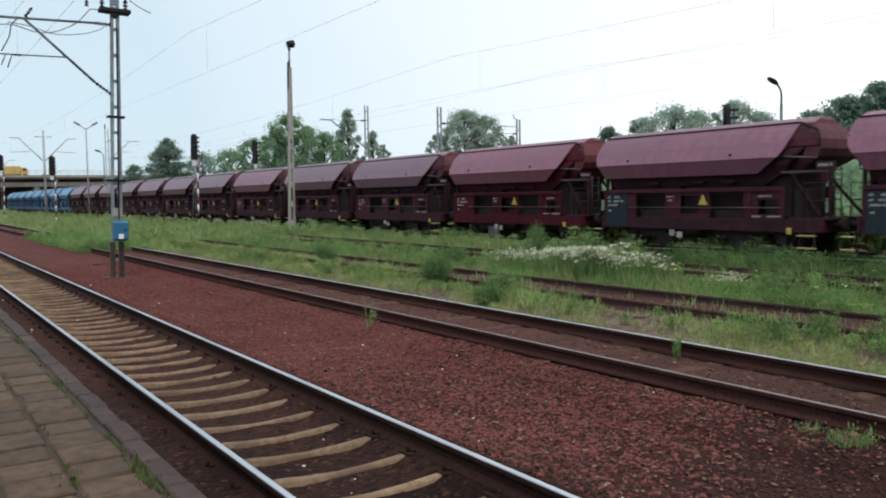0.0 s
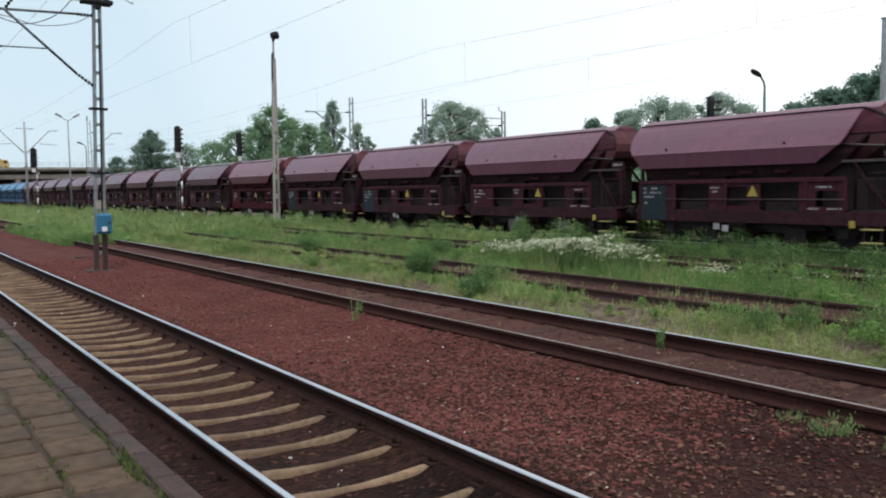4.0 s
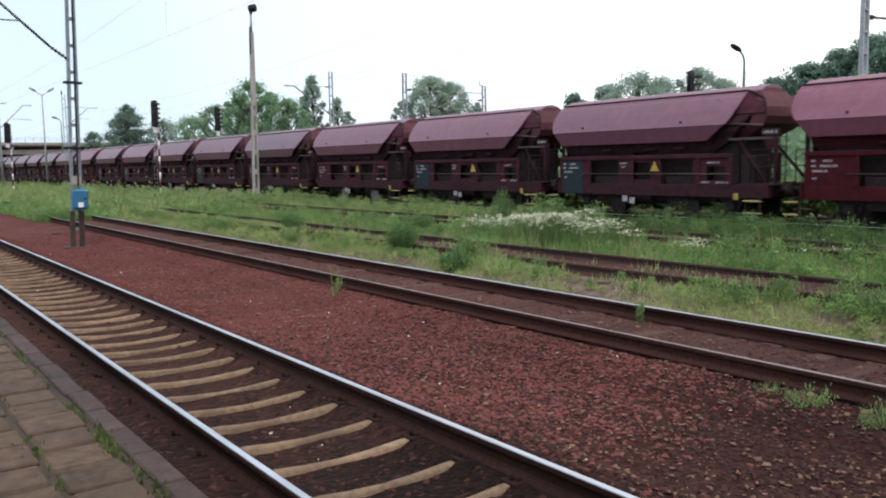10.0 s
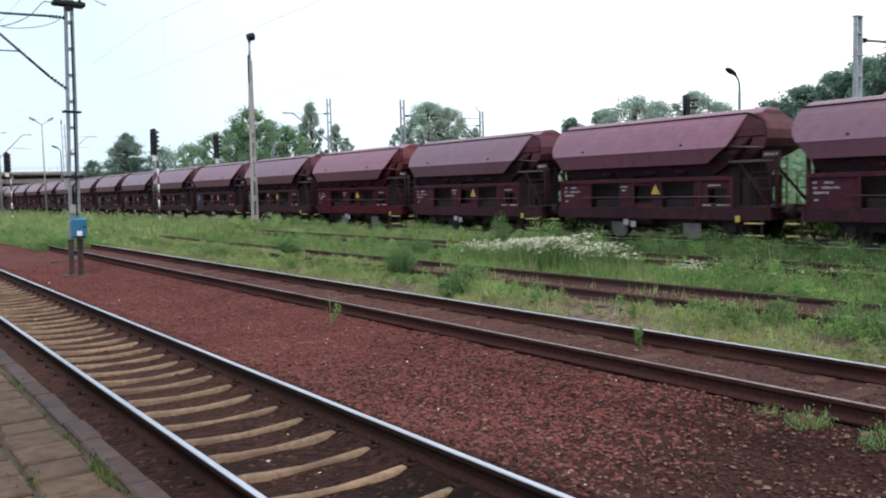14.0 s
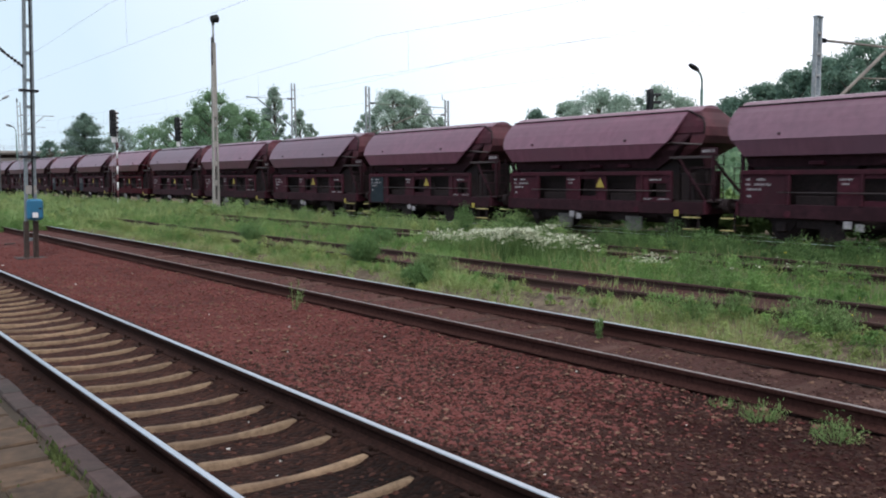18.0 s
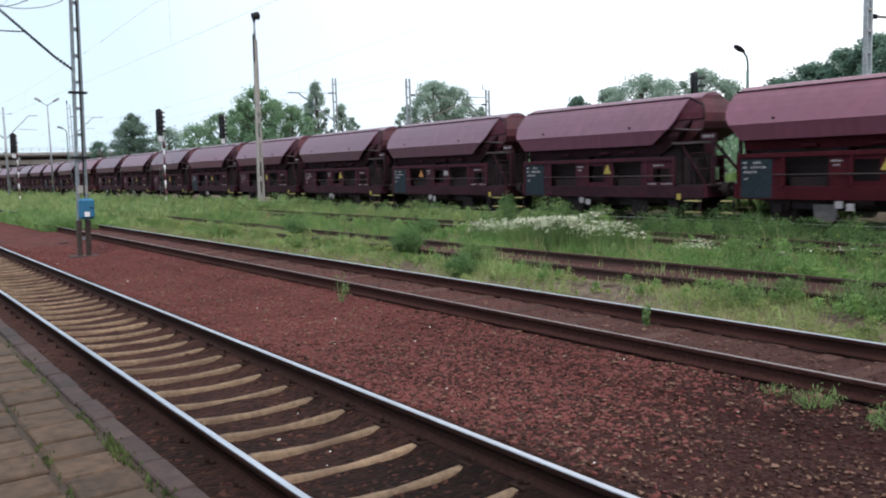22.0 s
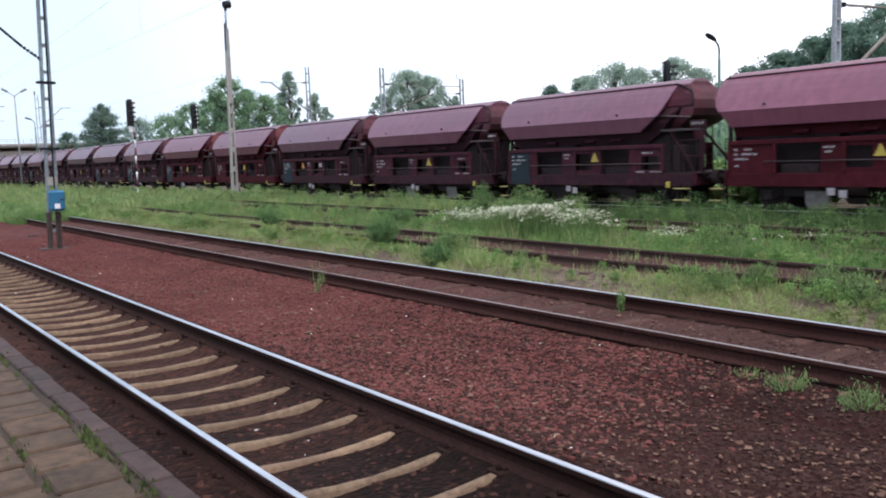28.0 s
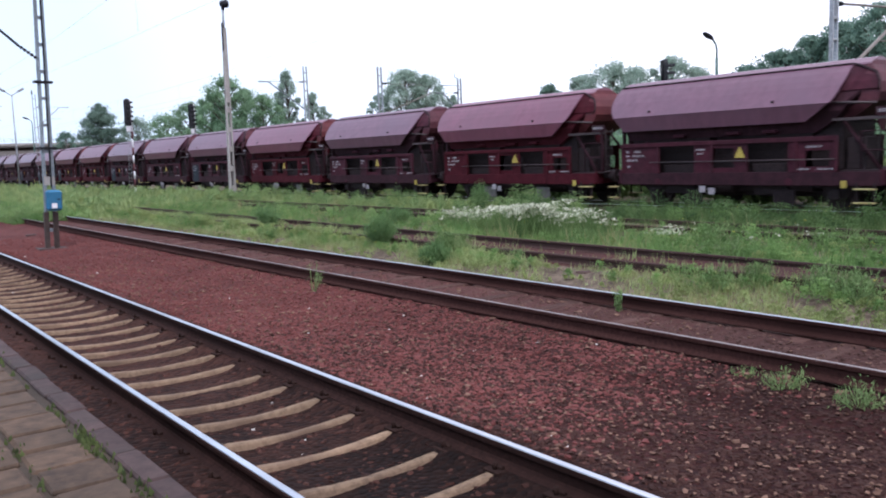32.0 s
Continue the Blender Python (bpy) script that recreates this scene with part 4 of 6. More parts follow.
    part("brake_reservoir", Form().rod((-0.75, 0.3, 0.62), (-0.75, 1.1, 0.62), 0.15, n=14), M_UNDER, w)
    part("brake_gear", Form().box(-0.62, 0.62, -2.1, 2.1, 0.50, 0.72, 0.02).box(-0.30, 0.30, -2.45, 2.45, 0.36, 0.52, 0.02), M_UNDER, w)
    for y in (-3.0, 3.0):
        wheelset(w, y)
    return w


KINDS = {
    "a": hopper_wagon(P_DULL, 1, "weathered oxide-red hopper wagon with a dark number plate, moving"),
    "b": hopper_wagon(P_DULL2, 0, "faded purple-brown hopper wagon with white lettering, moving"),
    "c": hopper_wagon(P_FRESH, 0, "freshly painted bright red hopper wagon with white lettering, moving", M_FRESH_SIDE),
    "d": hopper_wagon(P_DULL, 2, "weathered oxide-red hopper wagon with bare steel chutes, moving"),
    "g": hopper_wagon(P_DULL2, 1, "dull brown hopper wagon with orange sign and slate plate, moving", None, True),
    "f": hopper_wagon(P_FRESH, 1, "bright red hopper wagon with a dark number plate, moving", M_FRESH_SIDE),
    "e": hopper_wagon(P_BLUE, 0, "bright blue hopper wagon far down the moving train", surface("blue_side", (0.02, 0.07, 0.15), (0.03, 0.12, 0.24), 0.6, grain=4, bump=0.1)),
}
# the train from its far end to its near end; wagon 0 stands abreast of the flowers at the start
ORDER = {k: "e" for k in range(12, 20)}
ORDER.update(dict(zip(range(11, -29, -1), "bdbbdbbdbbcaadabdaacbdbadbgafcgdacbcbdab")))
WAGONS = []


def train_run(t):
    """Metres that the train has gone, away from the camera, at t seconds."""
    return 6.5539 * t + 0.02852 * t * t


def build_train():
    used = set()
    for k, kind in sorted(ORDER.items()):
        at = pose(TRACK_M, ORIGIN + PITCH * k, LIFT[TRACK_M])
        if kind in used:
            w = copy_thing(KINDS[kind], at)
        else:
            w = KINDS[kind]
            w.matrix_basis = at
            used.add(kind)
        WAGONS.append((k, w))


build_train()


# ---------------------------------------------------------------- masts, lamps, signals, wires
def lattice_mast(h, w0, w1, label, group="catenary masts", step=0.74, steel=None):
    """Two upright channels joined by batten plates, on a concrete foot; the wide face looks along the tracks."""
    m = thing("catenary_mast", label=label, category="mast", group=group)
    for s in (-1, 1):
        f = Form()
        for a, b, z0, z1 in ((w0, (w0 + w1) / 2, -0.3, h / 2), ((w0 + w1) / 2, w1, h / 2, h)):
            f.add([(s * a - 0.04, -0.07, z0), (s * a + 0.04, -0.07, z0), (s * a + 0.04, 0.07, z0), (s * a - 0.04, 0.07, z0),
                   (s * b - 0.035, -0.07, z1), (s * b + 0.035, -0.07, z1), (s * b + 0.035, 0.07, z1), (s * b - 0.035, 0.07, z1)],
                  [(0, 1, 5, 4), (1, 2, 6, 5), (2, 3, 7, 6), (3, 0, 4, 7), (0, 3, 2, 1), (4, 5, 6, 7)])
        part("upright", f, steel or M_GALV, m)
    z = 0.5
    while z < h - 0.1:
        half = w0 + (w1 - w0) * z / h
        part("batten", Form().box(-half - 0.02, half + 0.02, -0.078, 0.078, z - 0.04, z + 0.04), steel or M_GALV, m)
        z += step
    part("foundation", Form().box(-0.30, 0.30, -0.30, 0.30, -0.6, -0.02, 0.04), M_WALL, m)
    return m


def insulator(f, a, b, r=0.06, n=5):
    a, b = Vector(a), Vector(b)
    d = b - a
    for i in range(n):
        f.rod(a + d * ((i + 0.15) / n), a + d * ((i + 0.7) / n), r, r * 0.6, n=10)
    return f.rod(a, b, 0.02, n=6)


def eased(pts, n=5):
    """Points along a smooth curve through pts."""
    P = [Vector(p) for p in pts]
    P = [P[0] * 2 - P[1]] + P + [P[-1] * 2 - P[-2]]
    out = []
    for i in range(1, len(P) - 2):
        for k in range(n):
            t = k / n
            out.append(0.5 * (2 * P[i] + (P[i + 1] - P[i - 1]) * t + (2 * P[i - 1] - 5 * P[i] + 4 * P[i + 1] - P[i + 2]) * t ** 2 + (3 * P[i] - P[i - 1] - 3 * P[i + 1] + P[i + 2]) * t ** 3))
    return out + [P[-2]]


def cantilever(parent, s, z_top, reach, z_low):
    """A bracket that carries the wires over a track on side s of its mast."""
    low, tip = z_low + 0.30, z_top - 0.15
    k = reach * 0.74
    zk = z_top + (tip - z_top) * (k - 0.55) / (reach - 0.55)
    part("top_tube", Form().rod((s * 0.55, 0, z_top), (s * reach, 0, tip), 0.035, n=8), M_TUBE, parent)
    part("insulator", insulator(Form(), (s * 0.12, 0, z_top), (s * 0.55, 0, z_top)), M_BLACK, parent)
    part("strut", Form().rod((s * 0.55, 0, low), (s * k, 0, zk), 0.036, n=8), M_TUBE, parent)
    part("insulator", insulator(Form(), (s * 0.12, 0, z_low), (s * 0.55, 0, low)), M_BLACK, parent)
    part("insulator", insulator(Form(), (s * (k - 0.04), 0, zk + 0.04), (s * (k - 0.22), 0, zk + 0.32), 0.05, 3), M_BLACK, parent)
    xs, zs = 0.55 + (k - 0.55) * 0.40, low + (zk - low) * 0.40
    part("steady_tube", Form().rod((s * xs, 0, zs), (s * (reach + 0.25), 0, zs - 0.10), 0.019, n=6), M_TUBE, parent)
    part("insulator", insulator(Form(), (s * (k + 0.25), 0, zs - 0.07), (s * (k + 0.05), 0, zs - 0.06), 0.04, 3), M_BLACK, parent)
    for x, d in ((k + 0.30, 0.34), (k + 0.45, 0.28), (k + 0.62, 0.38)):
        part("steady_arm", Form().rod((s * x, 0, zs - 0.08), (s * (x + 0.10), 0.05, zs - 0.08 - d), 0.012, 0.018, n=5), M_BLACK, parent)
    part("hanger", Form().tube(eased([(s * (k + 0.12), 0, zk), (s * (k + 0.30), 0, zk - 0.22), (s * (k + 0.36), 0, zk - 0.55), (s * (k + 0.55), 0, zs)]), 0.016), M_BLACK, parent)


def main_mast():
    m = lattice_mast(8.3, 0.125, 0.075, "grey steel lattice catenary mast with a blue cabinet beside the ballast", steel=M_MAST)
    m.matrix_basis = pose(5.47, 25.5, -0.24, 0, 1.6, 0)
    cantilever(m, -1, 7.28, 3.20, 5.30)
    part("collar", Form().box(-0.24, 0.24, -0.13, 0.13, 4.62, 4.68, 0.01), M_BLACK, m)
    part("collar", Form().box(-0.25, 0.25, -0.13, 0.13, 2.78, 2.84, 0.01), M_BLACK, m)
    head = part("switch_frame", Form().box(-0.42, 0.42, -0.2, 0.2, 7.62, 7.74, 0.02).box(-0.1, 0.1, -0.15, 0.15, 7.5, 7.62), M_BLACK, m)
    for x in (-0.34, -0.05, 0.30):
        part("insulator", insulator(Form(), (x, 0, 7.74), (x, 0, 8.35), 0.075, 6), M_BLACK, head)
    part("insulator", insulator(Form(), (-0.75, 0, 7.72), (-0.75, 0, 8.15), 0.06), M_BLACK, head)
    part("jumper", Form().tube(eased([(-0.28, 0, 7.64), (-0.62, 0, 7.66), (-0.78, 0, 7.50), (-1.05, 0.05, 7.20), (-1.55, 0.1, 6.93), (-2.05, 0.1, 6.86), (-2.60, 0.1, 6.98), (-3.0, 0, 6.90), (-3.2, 0, 6.55)]), 0.013), M_WIRE, m)
    part("jumper", Form().tube(eased([(-0.10, 0, 7.36), (-0.45, -0.1, 7.08), (-0.95, -0.1, 6.90), (-1.6, 0, 6.84), (-2.2, 0, 6.98), (-2.75, 0, 7.02)]), 0.011), M_WIRE, m)
    part("jumper", Form().tube(eased([(0.2, 0, 8.2), (0.7, 0.3, 8.0), (1.2, 0.8, 7.95), (1.3, 1.2, 8.1)]), 0.012), M_WIRE, m)
    cab = part("cabinet", Form().box(-0.15, 0.26, -0.34, -0.10, 1.06, 1.64, 0.06), M_BLUE, m, "bright blue steel cabinet")
    part("cabinet_door", Form().box(-0.11, 0.22, -0.358, -0.34, 1.12, 1.59, 0.008), M_BLUE, cab)
    part("latch", Form().box(0.12, 0.20, -0.372, -0.358, 1.36, 1.40, 0.004), M_BLACK, cab)
    part("notice", Form().box(-0.03, 0.11, -0.366, -0.359, 1.13, 1.27), M_WHITE, cab)
    # black strip added for the shaded inner side of the right upright
    part("cable_duct", Form().box(0.020, 0.062, -0.11, -0.07, 1.7, 7.2, 0.006), M_BLACK, m)
    part("duct_sheath", Form().box(0.02, 0.08, -0.15, -0.09, 0.0, 1.05, 0.01), M_WALL, m)
    for x in (-0.123, 0.123):
        part("base_sleeve", Form().box(x - 0.06, x + 0.06, -0.085, 0.085, -0.1, 1.02, 0.01), M_WALL, m)
    part("foot_slab", Form().box(-0.40, 0.36, -0.30, 0.30, -0.08, 0.0, 0.02), M_EDGE, m)
    part("name_plate", Form().box(-0.14, 0.14, -0.092, -0.082, 1.78, 2.02), M_CONC, m)
    return m


main_mast()


def far_bracket(mast, s, z_low, bend, z_top, tip, steel):
    """A raking strut with a level end, tied back to the mast through an insulator."""
    part("strut", Form().tube([(s * 0.15, 0, z_low), (s * bend, 0, z_top), (s * tip, 0, z_top + 0.02)], 0.055, 8), steel, mast)
    part("tie_rod", Form().rod((s * 0.6, 0, z_top + 0.05), (s * bend, 0, z_top + 0.03), 0.016, n=5), M_WIRE, mast)
    part("insulator", insulator(Form(), (s * 0.15, 0, z_top + 0.05), (s * 0.6, 0, z_top + 0.05), 0.08, 3), M_BLACK, mast)
    part("steady_tube", Form().rod((s * bend * 0.45, 0, z_low + (z_top - z_low) * 0.45), (s * (bend + 0.1), 0, z_low + (z_top - z_low) * 0.42), 0.025, n=6), steel, mast)


def rear_mast(x, y, h, label):
    m = lattice_mast(h, 0.20, 0.14, label)
    m.matrix_basis = pose(x, y, -0.2)
    return m


def bracket_mast():
    """A pale mast behind the train; its long bracket reaches away over the tracks beyond."""
    m = lattice_mast(7.7, 0.19, 0.15, "pale steel lattice mast with a long braced bracket behind the train")
    m.matrix_basis = pose(29.2, 15.2, -0.2)
    part("cap_plate", Form().box(-0.21, 0.21, -0.11, 0.11, 7.70, 7.75, 0.01), M_GALV, m)
    part("insulator", insulator(Form(), (0.18, 0, 6.93), (0.62, 0, 6.95), 0.09, 3), M_BLACK, m)
    part("top_tube", Form().rod((0.62, 0, 6.95), (5.8, 0, 7.17), 0.045, n=8), M_TAN, m)
    part("strut", Form().rod((0.18, 0, 4.15), (5.6, 0, 7.10), 0.070, n=8), M_TAN, m)
    part("steady_tube", Form().rod((3.2, 0, 5.80), (6.2, 0, 5.95), 0.03, n=6), M_TAN, m)
    return m


bracket_mast()
for x, y, h in ((34.0, 62.6, 9.9), (33.0, 49.9, 8.5), (41.0, 50.9, 8.0)):
    mast = rear_mast(x, y, h, "grey lattice catenary mast behind the train")
    if h > 9:
        far_bracket(mast, -1, 6.35, 3.35, 8.57, 4.25, M_MAST)
    elif h > 8.2:
        part("strut", Form().rod((0.15, 0, 5.2), (4.5, 0, 6.75), 0.045, n=6), M_TAN, mast)
        part("top_tube", Form().rod((0.15, 0, 7.35), (3.9, 0, 7.30), 0.02, n=6), M_TAN, mast)
        part("insulator", insulator(Form(), (0.15, 0, 7.35), (0.60, 0, 7.35), 0.09, 3), M_BLACK, mast)
    else:
        far_bracket(mast, -1, 5.5, 1.62, 6.84, 2.36, M_MAST)
        part("top_tube", Form().rod((-0.15, 0, 7.42), (-1.9, 0, 7.45), 0.03, n=6), M_MAST, mast)
        part("horn", Form().tube([(-0.14, 0, 8.0), (-0.42, 0, 8.05), (-0.46, 0, 8.4)], 0.035, 6), M_MAST, mast)


def double_mast(x, y, h):
    m = thing("catenary_mast", pose(x, y, -0.2), "grey round catenary mast with a bracket on either side", "mast", "catenary masts")
    part("pole", Form().rod((0, 0, -0.2), (0, 0, h), 0.17, 0.11, 12), M_GALV, m)
    part("foundation", Form().box(-0.4, 0.4, -0.4, 0.4, -0.5, 0.05, 0.04), M_CONC, m)
    for s in (-1, 1):
        part("strut", Form().rod((s * 0.15, 0, h - 3.7), (s * 2.7, 0, h - 1.0), 0.06, n=8), M_GALV, m)
        part("top_tube", Form().rod((s * 2.7, 0, h - 1.0), (s * 3.7, 0, h - 0.98), 0.05, n=8), M_GALV, m)
        part("steady_tube", Form().rod((s * 1.5, 0, h - 2.6), (s * 3.6, 0, h - 2.7), 0.035, n=6), M_GALV, m)
        part("insulator", insulator(Form(), (s * 0.5, 0, h - 0.8), (s * 0.95, 0, h - 0.8)), M_BLACK, m)
    part("cross_bar", Form().rod((-0.9, 0, h - 0.8), (0.9, 0, h - 0.8), 0.035, n=6), M_GALV, m)
    return m


double_mast(16.0, 111.5, 10.9)
double_mast(16.0, 171.5, 10.9)


def gallows_mast(x, y, h, s):
    m = lattice_mast(h, 0.20, 0.16, "slender grey lattice mast with a single bracket", step=1.1)
    m.matrix_basis = pose(x, y, -0.2)
    far_bracket(m, s, h - 3.8, 2.66, h - 1.5, 3.74, M_GALV)
    part("finial", Form().rod((-0.16, 0, h), (-0.16, 0, h + 0.45), 0.09, 0.05, 8), M_BLACK, m)
    return m


gallows_mast(22.15, 106.0, 10.9, 1)


def lamp_post():
    m = thing("lamp_post", pose(20.35, 47.2, -0.08, 0, 0.6, 0), "tall slotted concrete lamp post with a dark floodlight, standing in grass", "lamp post", "station lamps")
    for s in (-1, 1):
        f = Form()
        f.add([(s * 0.14 - 0.05, -0.13, -0.3), (s * 0.14 + 0.05, -0.13, -0.3), (s * 0.14 + 0.05, 0.13, -0.3), (s * 0.14 - 0.05, 0.13, -0.3),
               (s * 0.085 - 0.03, -0.08, 9.9), (s * 0.085 + 0.03, -0.08, 9.9), (s * 0.085 + 0.03, 0.08, 9.9), (s * 0.085 - 0.03, 0.08, 9.9)],
              [(0, 1, 5, 4), (1, 2, 6, 5), (2, 3, 7, 6), (3, 0, 4, 7), (0, 3, 2, 1), (4, 5, 6, 7)])
        part("shaft", f, M_CONC, m)
    for i in range(9):
        z = 0.4 + i * 1.15
        half = 0.15 - 0.060 * z / 9.9
        part("web_plate", Form().box(-half, half, -0.07, 0.07, z, z + 0.32), M_CONC, m)
    part("upper_shaft", Form().add([(x * (0.13 - 0.0055 * (z - 5.6)), y * (0.098 - 0.0045 * (z - 5.6)), z) for z in (5.6, 9.88) for x, y in ((-1, -1), (1, -1), (1, 1), (-1, 1))],
                                   [(0, 1, 5, 4), (1, 2, 6, 5), (2, 3, 7, 6), (3, 0, 4, 7), (0, 3, 2, 1), (4, 5, 6, 7)]), M_CONC, m)
    part("cap_tube", Form().rod((0, 0, 9.85), (0, 0, 11.05), 0.065, n=10), M_GALV, m)
    part("conduit", Form().rod((-0.17, -0.14, 8.6), (-0.15, -0.12, 10.2), 0.045, n=8), M_BLACK, m)
    head = part("lamp_head", Form().rod((-0.14, -0.1, 11.25), (0.22, -0.1, 11.32), 0.19, 0.24, 14), M_BLACK, m)
    part("bracket", Form().box(-0.06, 0.06, -0.10, 0.06, 10.95, 11.25), M_BLACK, head)
    part("reflector", Form().rod((0.22, -0.1, 11.32), (0.27, -0.1, 11.33), 0.24, 0.19, 14), M_LENS, head)
    return m


lamp_post()


def twin_lamp(x, y, h):
    m = thing("street_lamp", pose(x, y, -0.2), "grey twin-armed lamp on a tall steel pole", "street lamp", "station lamps")
    part("pole", Form().rod((0, 0, -0.2), (0, 0, h), 0.13, 0.07, 10), M_GALV, m)
    for s in (-1, 1):
        a = part("arm", Form().rod((0, 0, h - 0.1), (s * 0.8, 0, h + 0.45), 0.05, n=8), M_GALV, m)
        part("lantern", Form().rod((s * 0.7, 0, h + 0.42), (s * 1.35, 0, h + 0.80), 0.12, 0.16, 10), M_GALV, a)
    return m


twin_lamp(20.8, 111.0, 11.2)


def curved_lamp(x, y, h, s=-1, label="green-painted lamp with a dark lantern on a curved arm"):
    m = thing("street_lamp", pose(x, y, -0.2), label, "street lamp", "station lamps")
    part("pole", Form().rod((0, 0, -0.2), (0, 0, h - 0.9), 0.10, 0.07, 10), M_GREEN, m)
    a = part("arm", Form().tube([(0, 0, h - 0.9), (0.0, 0, h - 0.45), (s * 0.10, 0, h - 0.2), (s * 0.35, 0, h)], 0.05, 8), M_GREEN, m)
    rings = []
    for d, r in ((0, 0.05), (0.15, 0.13), (0.45, 0.17), (0.75, 0.13), (0.85, 0.04)):
        rings.append([(s * (0.3 + d * 0.94), r * math.cos(i * 0.785), h + 0.02 + d * 0.30 + 0.75 * r * math.sin(i * 0.785)) for i in range(8)])
    part("lantern", Form().loft(rings, smooth=True), M_BLACK, a)
    return m


curved_lamp(37.15, 25.35, 7.40)
curved_lamp(24.2, 118.0, 8.7)


def light_signal(x, y, h, lamps=4, label="colour-light signal, black head on a red and white banded post", banded=True):
    """Lamps look towards -y; the head is a tall rounded board with hoods."""
    m = thing("railway_signal", pose(x, y, -0.25, 0, 1.4 if x < 25 else 0, 35 if lamps > 3 else 40), label, "signal", "colour-light signals")
    hh = 0.42 + 0.33 * lamps
    base = h - hh - 0.35
    z, i = 0.0, 0
    while z < base + 0.3:
        part("post_band", Form().rod((0, 0, z), (0, 0, min(z + 0.62, base + 0.35)), 0.07, n=10), (M_WHITE if i % 2 == 0 else M_RED) if banded else (M_GALV if lamps > 3 else M_BLACK), m)
        z += 0.62
        i += 1
    part("back_post", Form().rod((0, 0, base + 0.3), (0, 0, h - 0.05), 0.075, n=8), M_WHITE if lamps > 3 else M_BLACK, m)
    hx, hy = (-0.50, -0.06) if lamps > 3 else (0.0, -0.14)
    out = [(hx + 0.30 * math.cos(a), h - 0.30 + 0.30 * math.sin(a)) for a in np.linspace(0, math.pi, 9)]
    out += [(hx - 0.30, h - hh + 0.06), (hx - 0.24, h - hh), (hx + 0.24, h - hh), (hx + 0.30, h - hh + 0.06)]
    head = part("signal_head", Form().prism(out, "y", hy - 0.10, hy + 0.08), M_BLACK, m)
    part("head_bracket", Form().box(hx, 0.05, hy - 0.03, 0.03, h - hh * 0.5, h - hh * 0.5 + 0.08), M_BLACK, m)
    for i in range(lamps):
        z = h - 0.36 - i * 0.36
        n = 8
        vs, fs = [], []
        for d in (hy - 0.10, hy - 0.46):
            for j in range(n + 1):
                a = math.pi * j / n
                for r in (0.13, 0.115):
                    vs.append((hx + r * math.cos(a), d, z + r * math.sin(a)))
        for j in range(n):
            a, b = 2 * j, 2 * j + 2 * (n + 1)
            fs += [(a, a + 2, b + 2, b), (a + 1, b + 1, b + 3, a + 3), (b, b + 2, b + 3, b + 1)]
        part("hood", Form().add(vs, fs), M_BLACK, head)
        part("lens", Form().rod((hx, hy - 0.10, z), (hx, hy - 0.125, z), 0.10, 0.09, 12), M_LENS, head)
    part("number_board", Form().box(hx - 0.24, hx + 0.24, -0.11, -0.07, base - 0.10, base + 0.30, 0.01), M_WHITE, m)
    part("junction_box", Form().box(0.05, 0.30, -0.05, 0.2, base - 0.35, base - 0.05, 0.02), M_GALV, m)
    part("signal_foot", Form().box(-0.25, 0.25, -0.25, 0.25, -0.3, 0.12, 0.03), M_CONC, m)
    lad = Form()
    for dx in (-0.15, 0.15):
        lad.rod((dx, 0.42, 0.2), (dx, 0.26, h - 0.9), 0.014, n=5)
    for i in range(int((h - 1.3) / 0.32)):
        zz = 0.4 + i * 0.32
        lad.rod((-0.15, 0.42 - 0.16 * zz / h, zz), (0.15, 0.42 - 0.16 * zz / h, zz), 0.01, n=5)
    part("ladder", lad, M_GALV, m)
    return m


light_signal(20.7, 66.7, 7.45, 5)
light_signal(27.1, 69.9, 7.35, 5, banded=False, label="colour-light signal, black head on a white post behind the train")
light_signal(14.6, 95.5, 7.05, 5)
light_signal(12.4, 121.0, 8.4, 5)
light_signal(33.0, 25.5, 6.35, 3, banded=False, label="black colour-light signal rising behind the train")


def wires():
    def run(x, z0, z1, r):
        w = Form()
        ys = [-40, 25.5, 85.5, 145.5, 205.5, 265.5]
        for a, b in zip(ys[:-1], ys[1:]):
            n = 10
            pts = []
            for i in range(n + 1):
                u = i / n
                pts.append((x + 0.15 * (1 if int(a) % 2 else -1) * (1 - 2 * u), a + (b - a) * u, z0 - (z0 - z1) * 4 * u * (1 - u)))
            w.tube(pts, r, 5)
        return w
    for c, label in ((TRACK_N, "worked track"), (TRACK_S, "siding"), (TRACK_F, "rusty track"), (TRACK_M, "train")):
        e = thing("overhead_line", label="thin dark contact and carrier wires above the " + label, category="overhead line", group="overhead lines")
        part("contact_wire", run(c, 5.65, 5.62, 0.0028), M_WIRE, e)
        part("carrier_wire", run(c, 7.05, 6.35, 0.0032), M_WIRE, e)
        d = Form()
        for i in range(20):
            y = -34 + i * 11.5
            u = ((y - 25.5) / 60) % 1 if y > 25.5 else (y + 40) / 65.5
            d.rod((c, y, 5.64), (c, y, 7.05 - 0.7 * 4 * u * (1 - u)), 0.0025, n=4)
        tagged(part("dropper", d, M_WIRE, e), "thin wire droppers", kind="stuff")


wires()


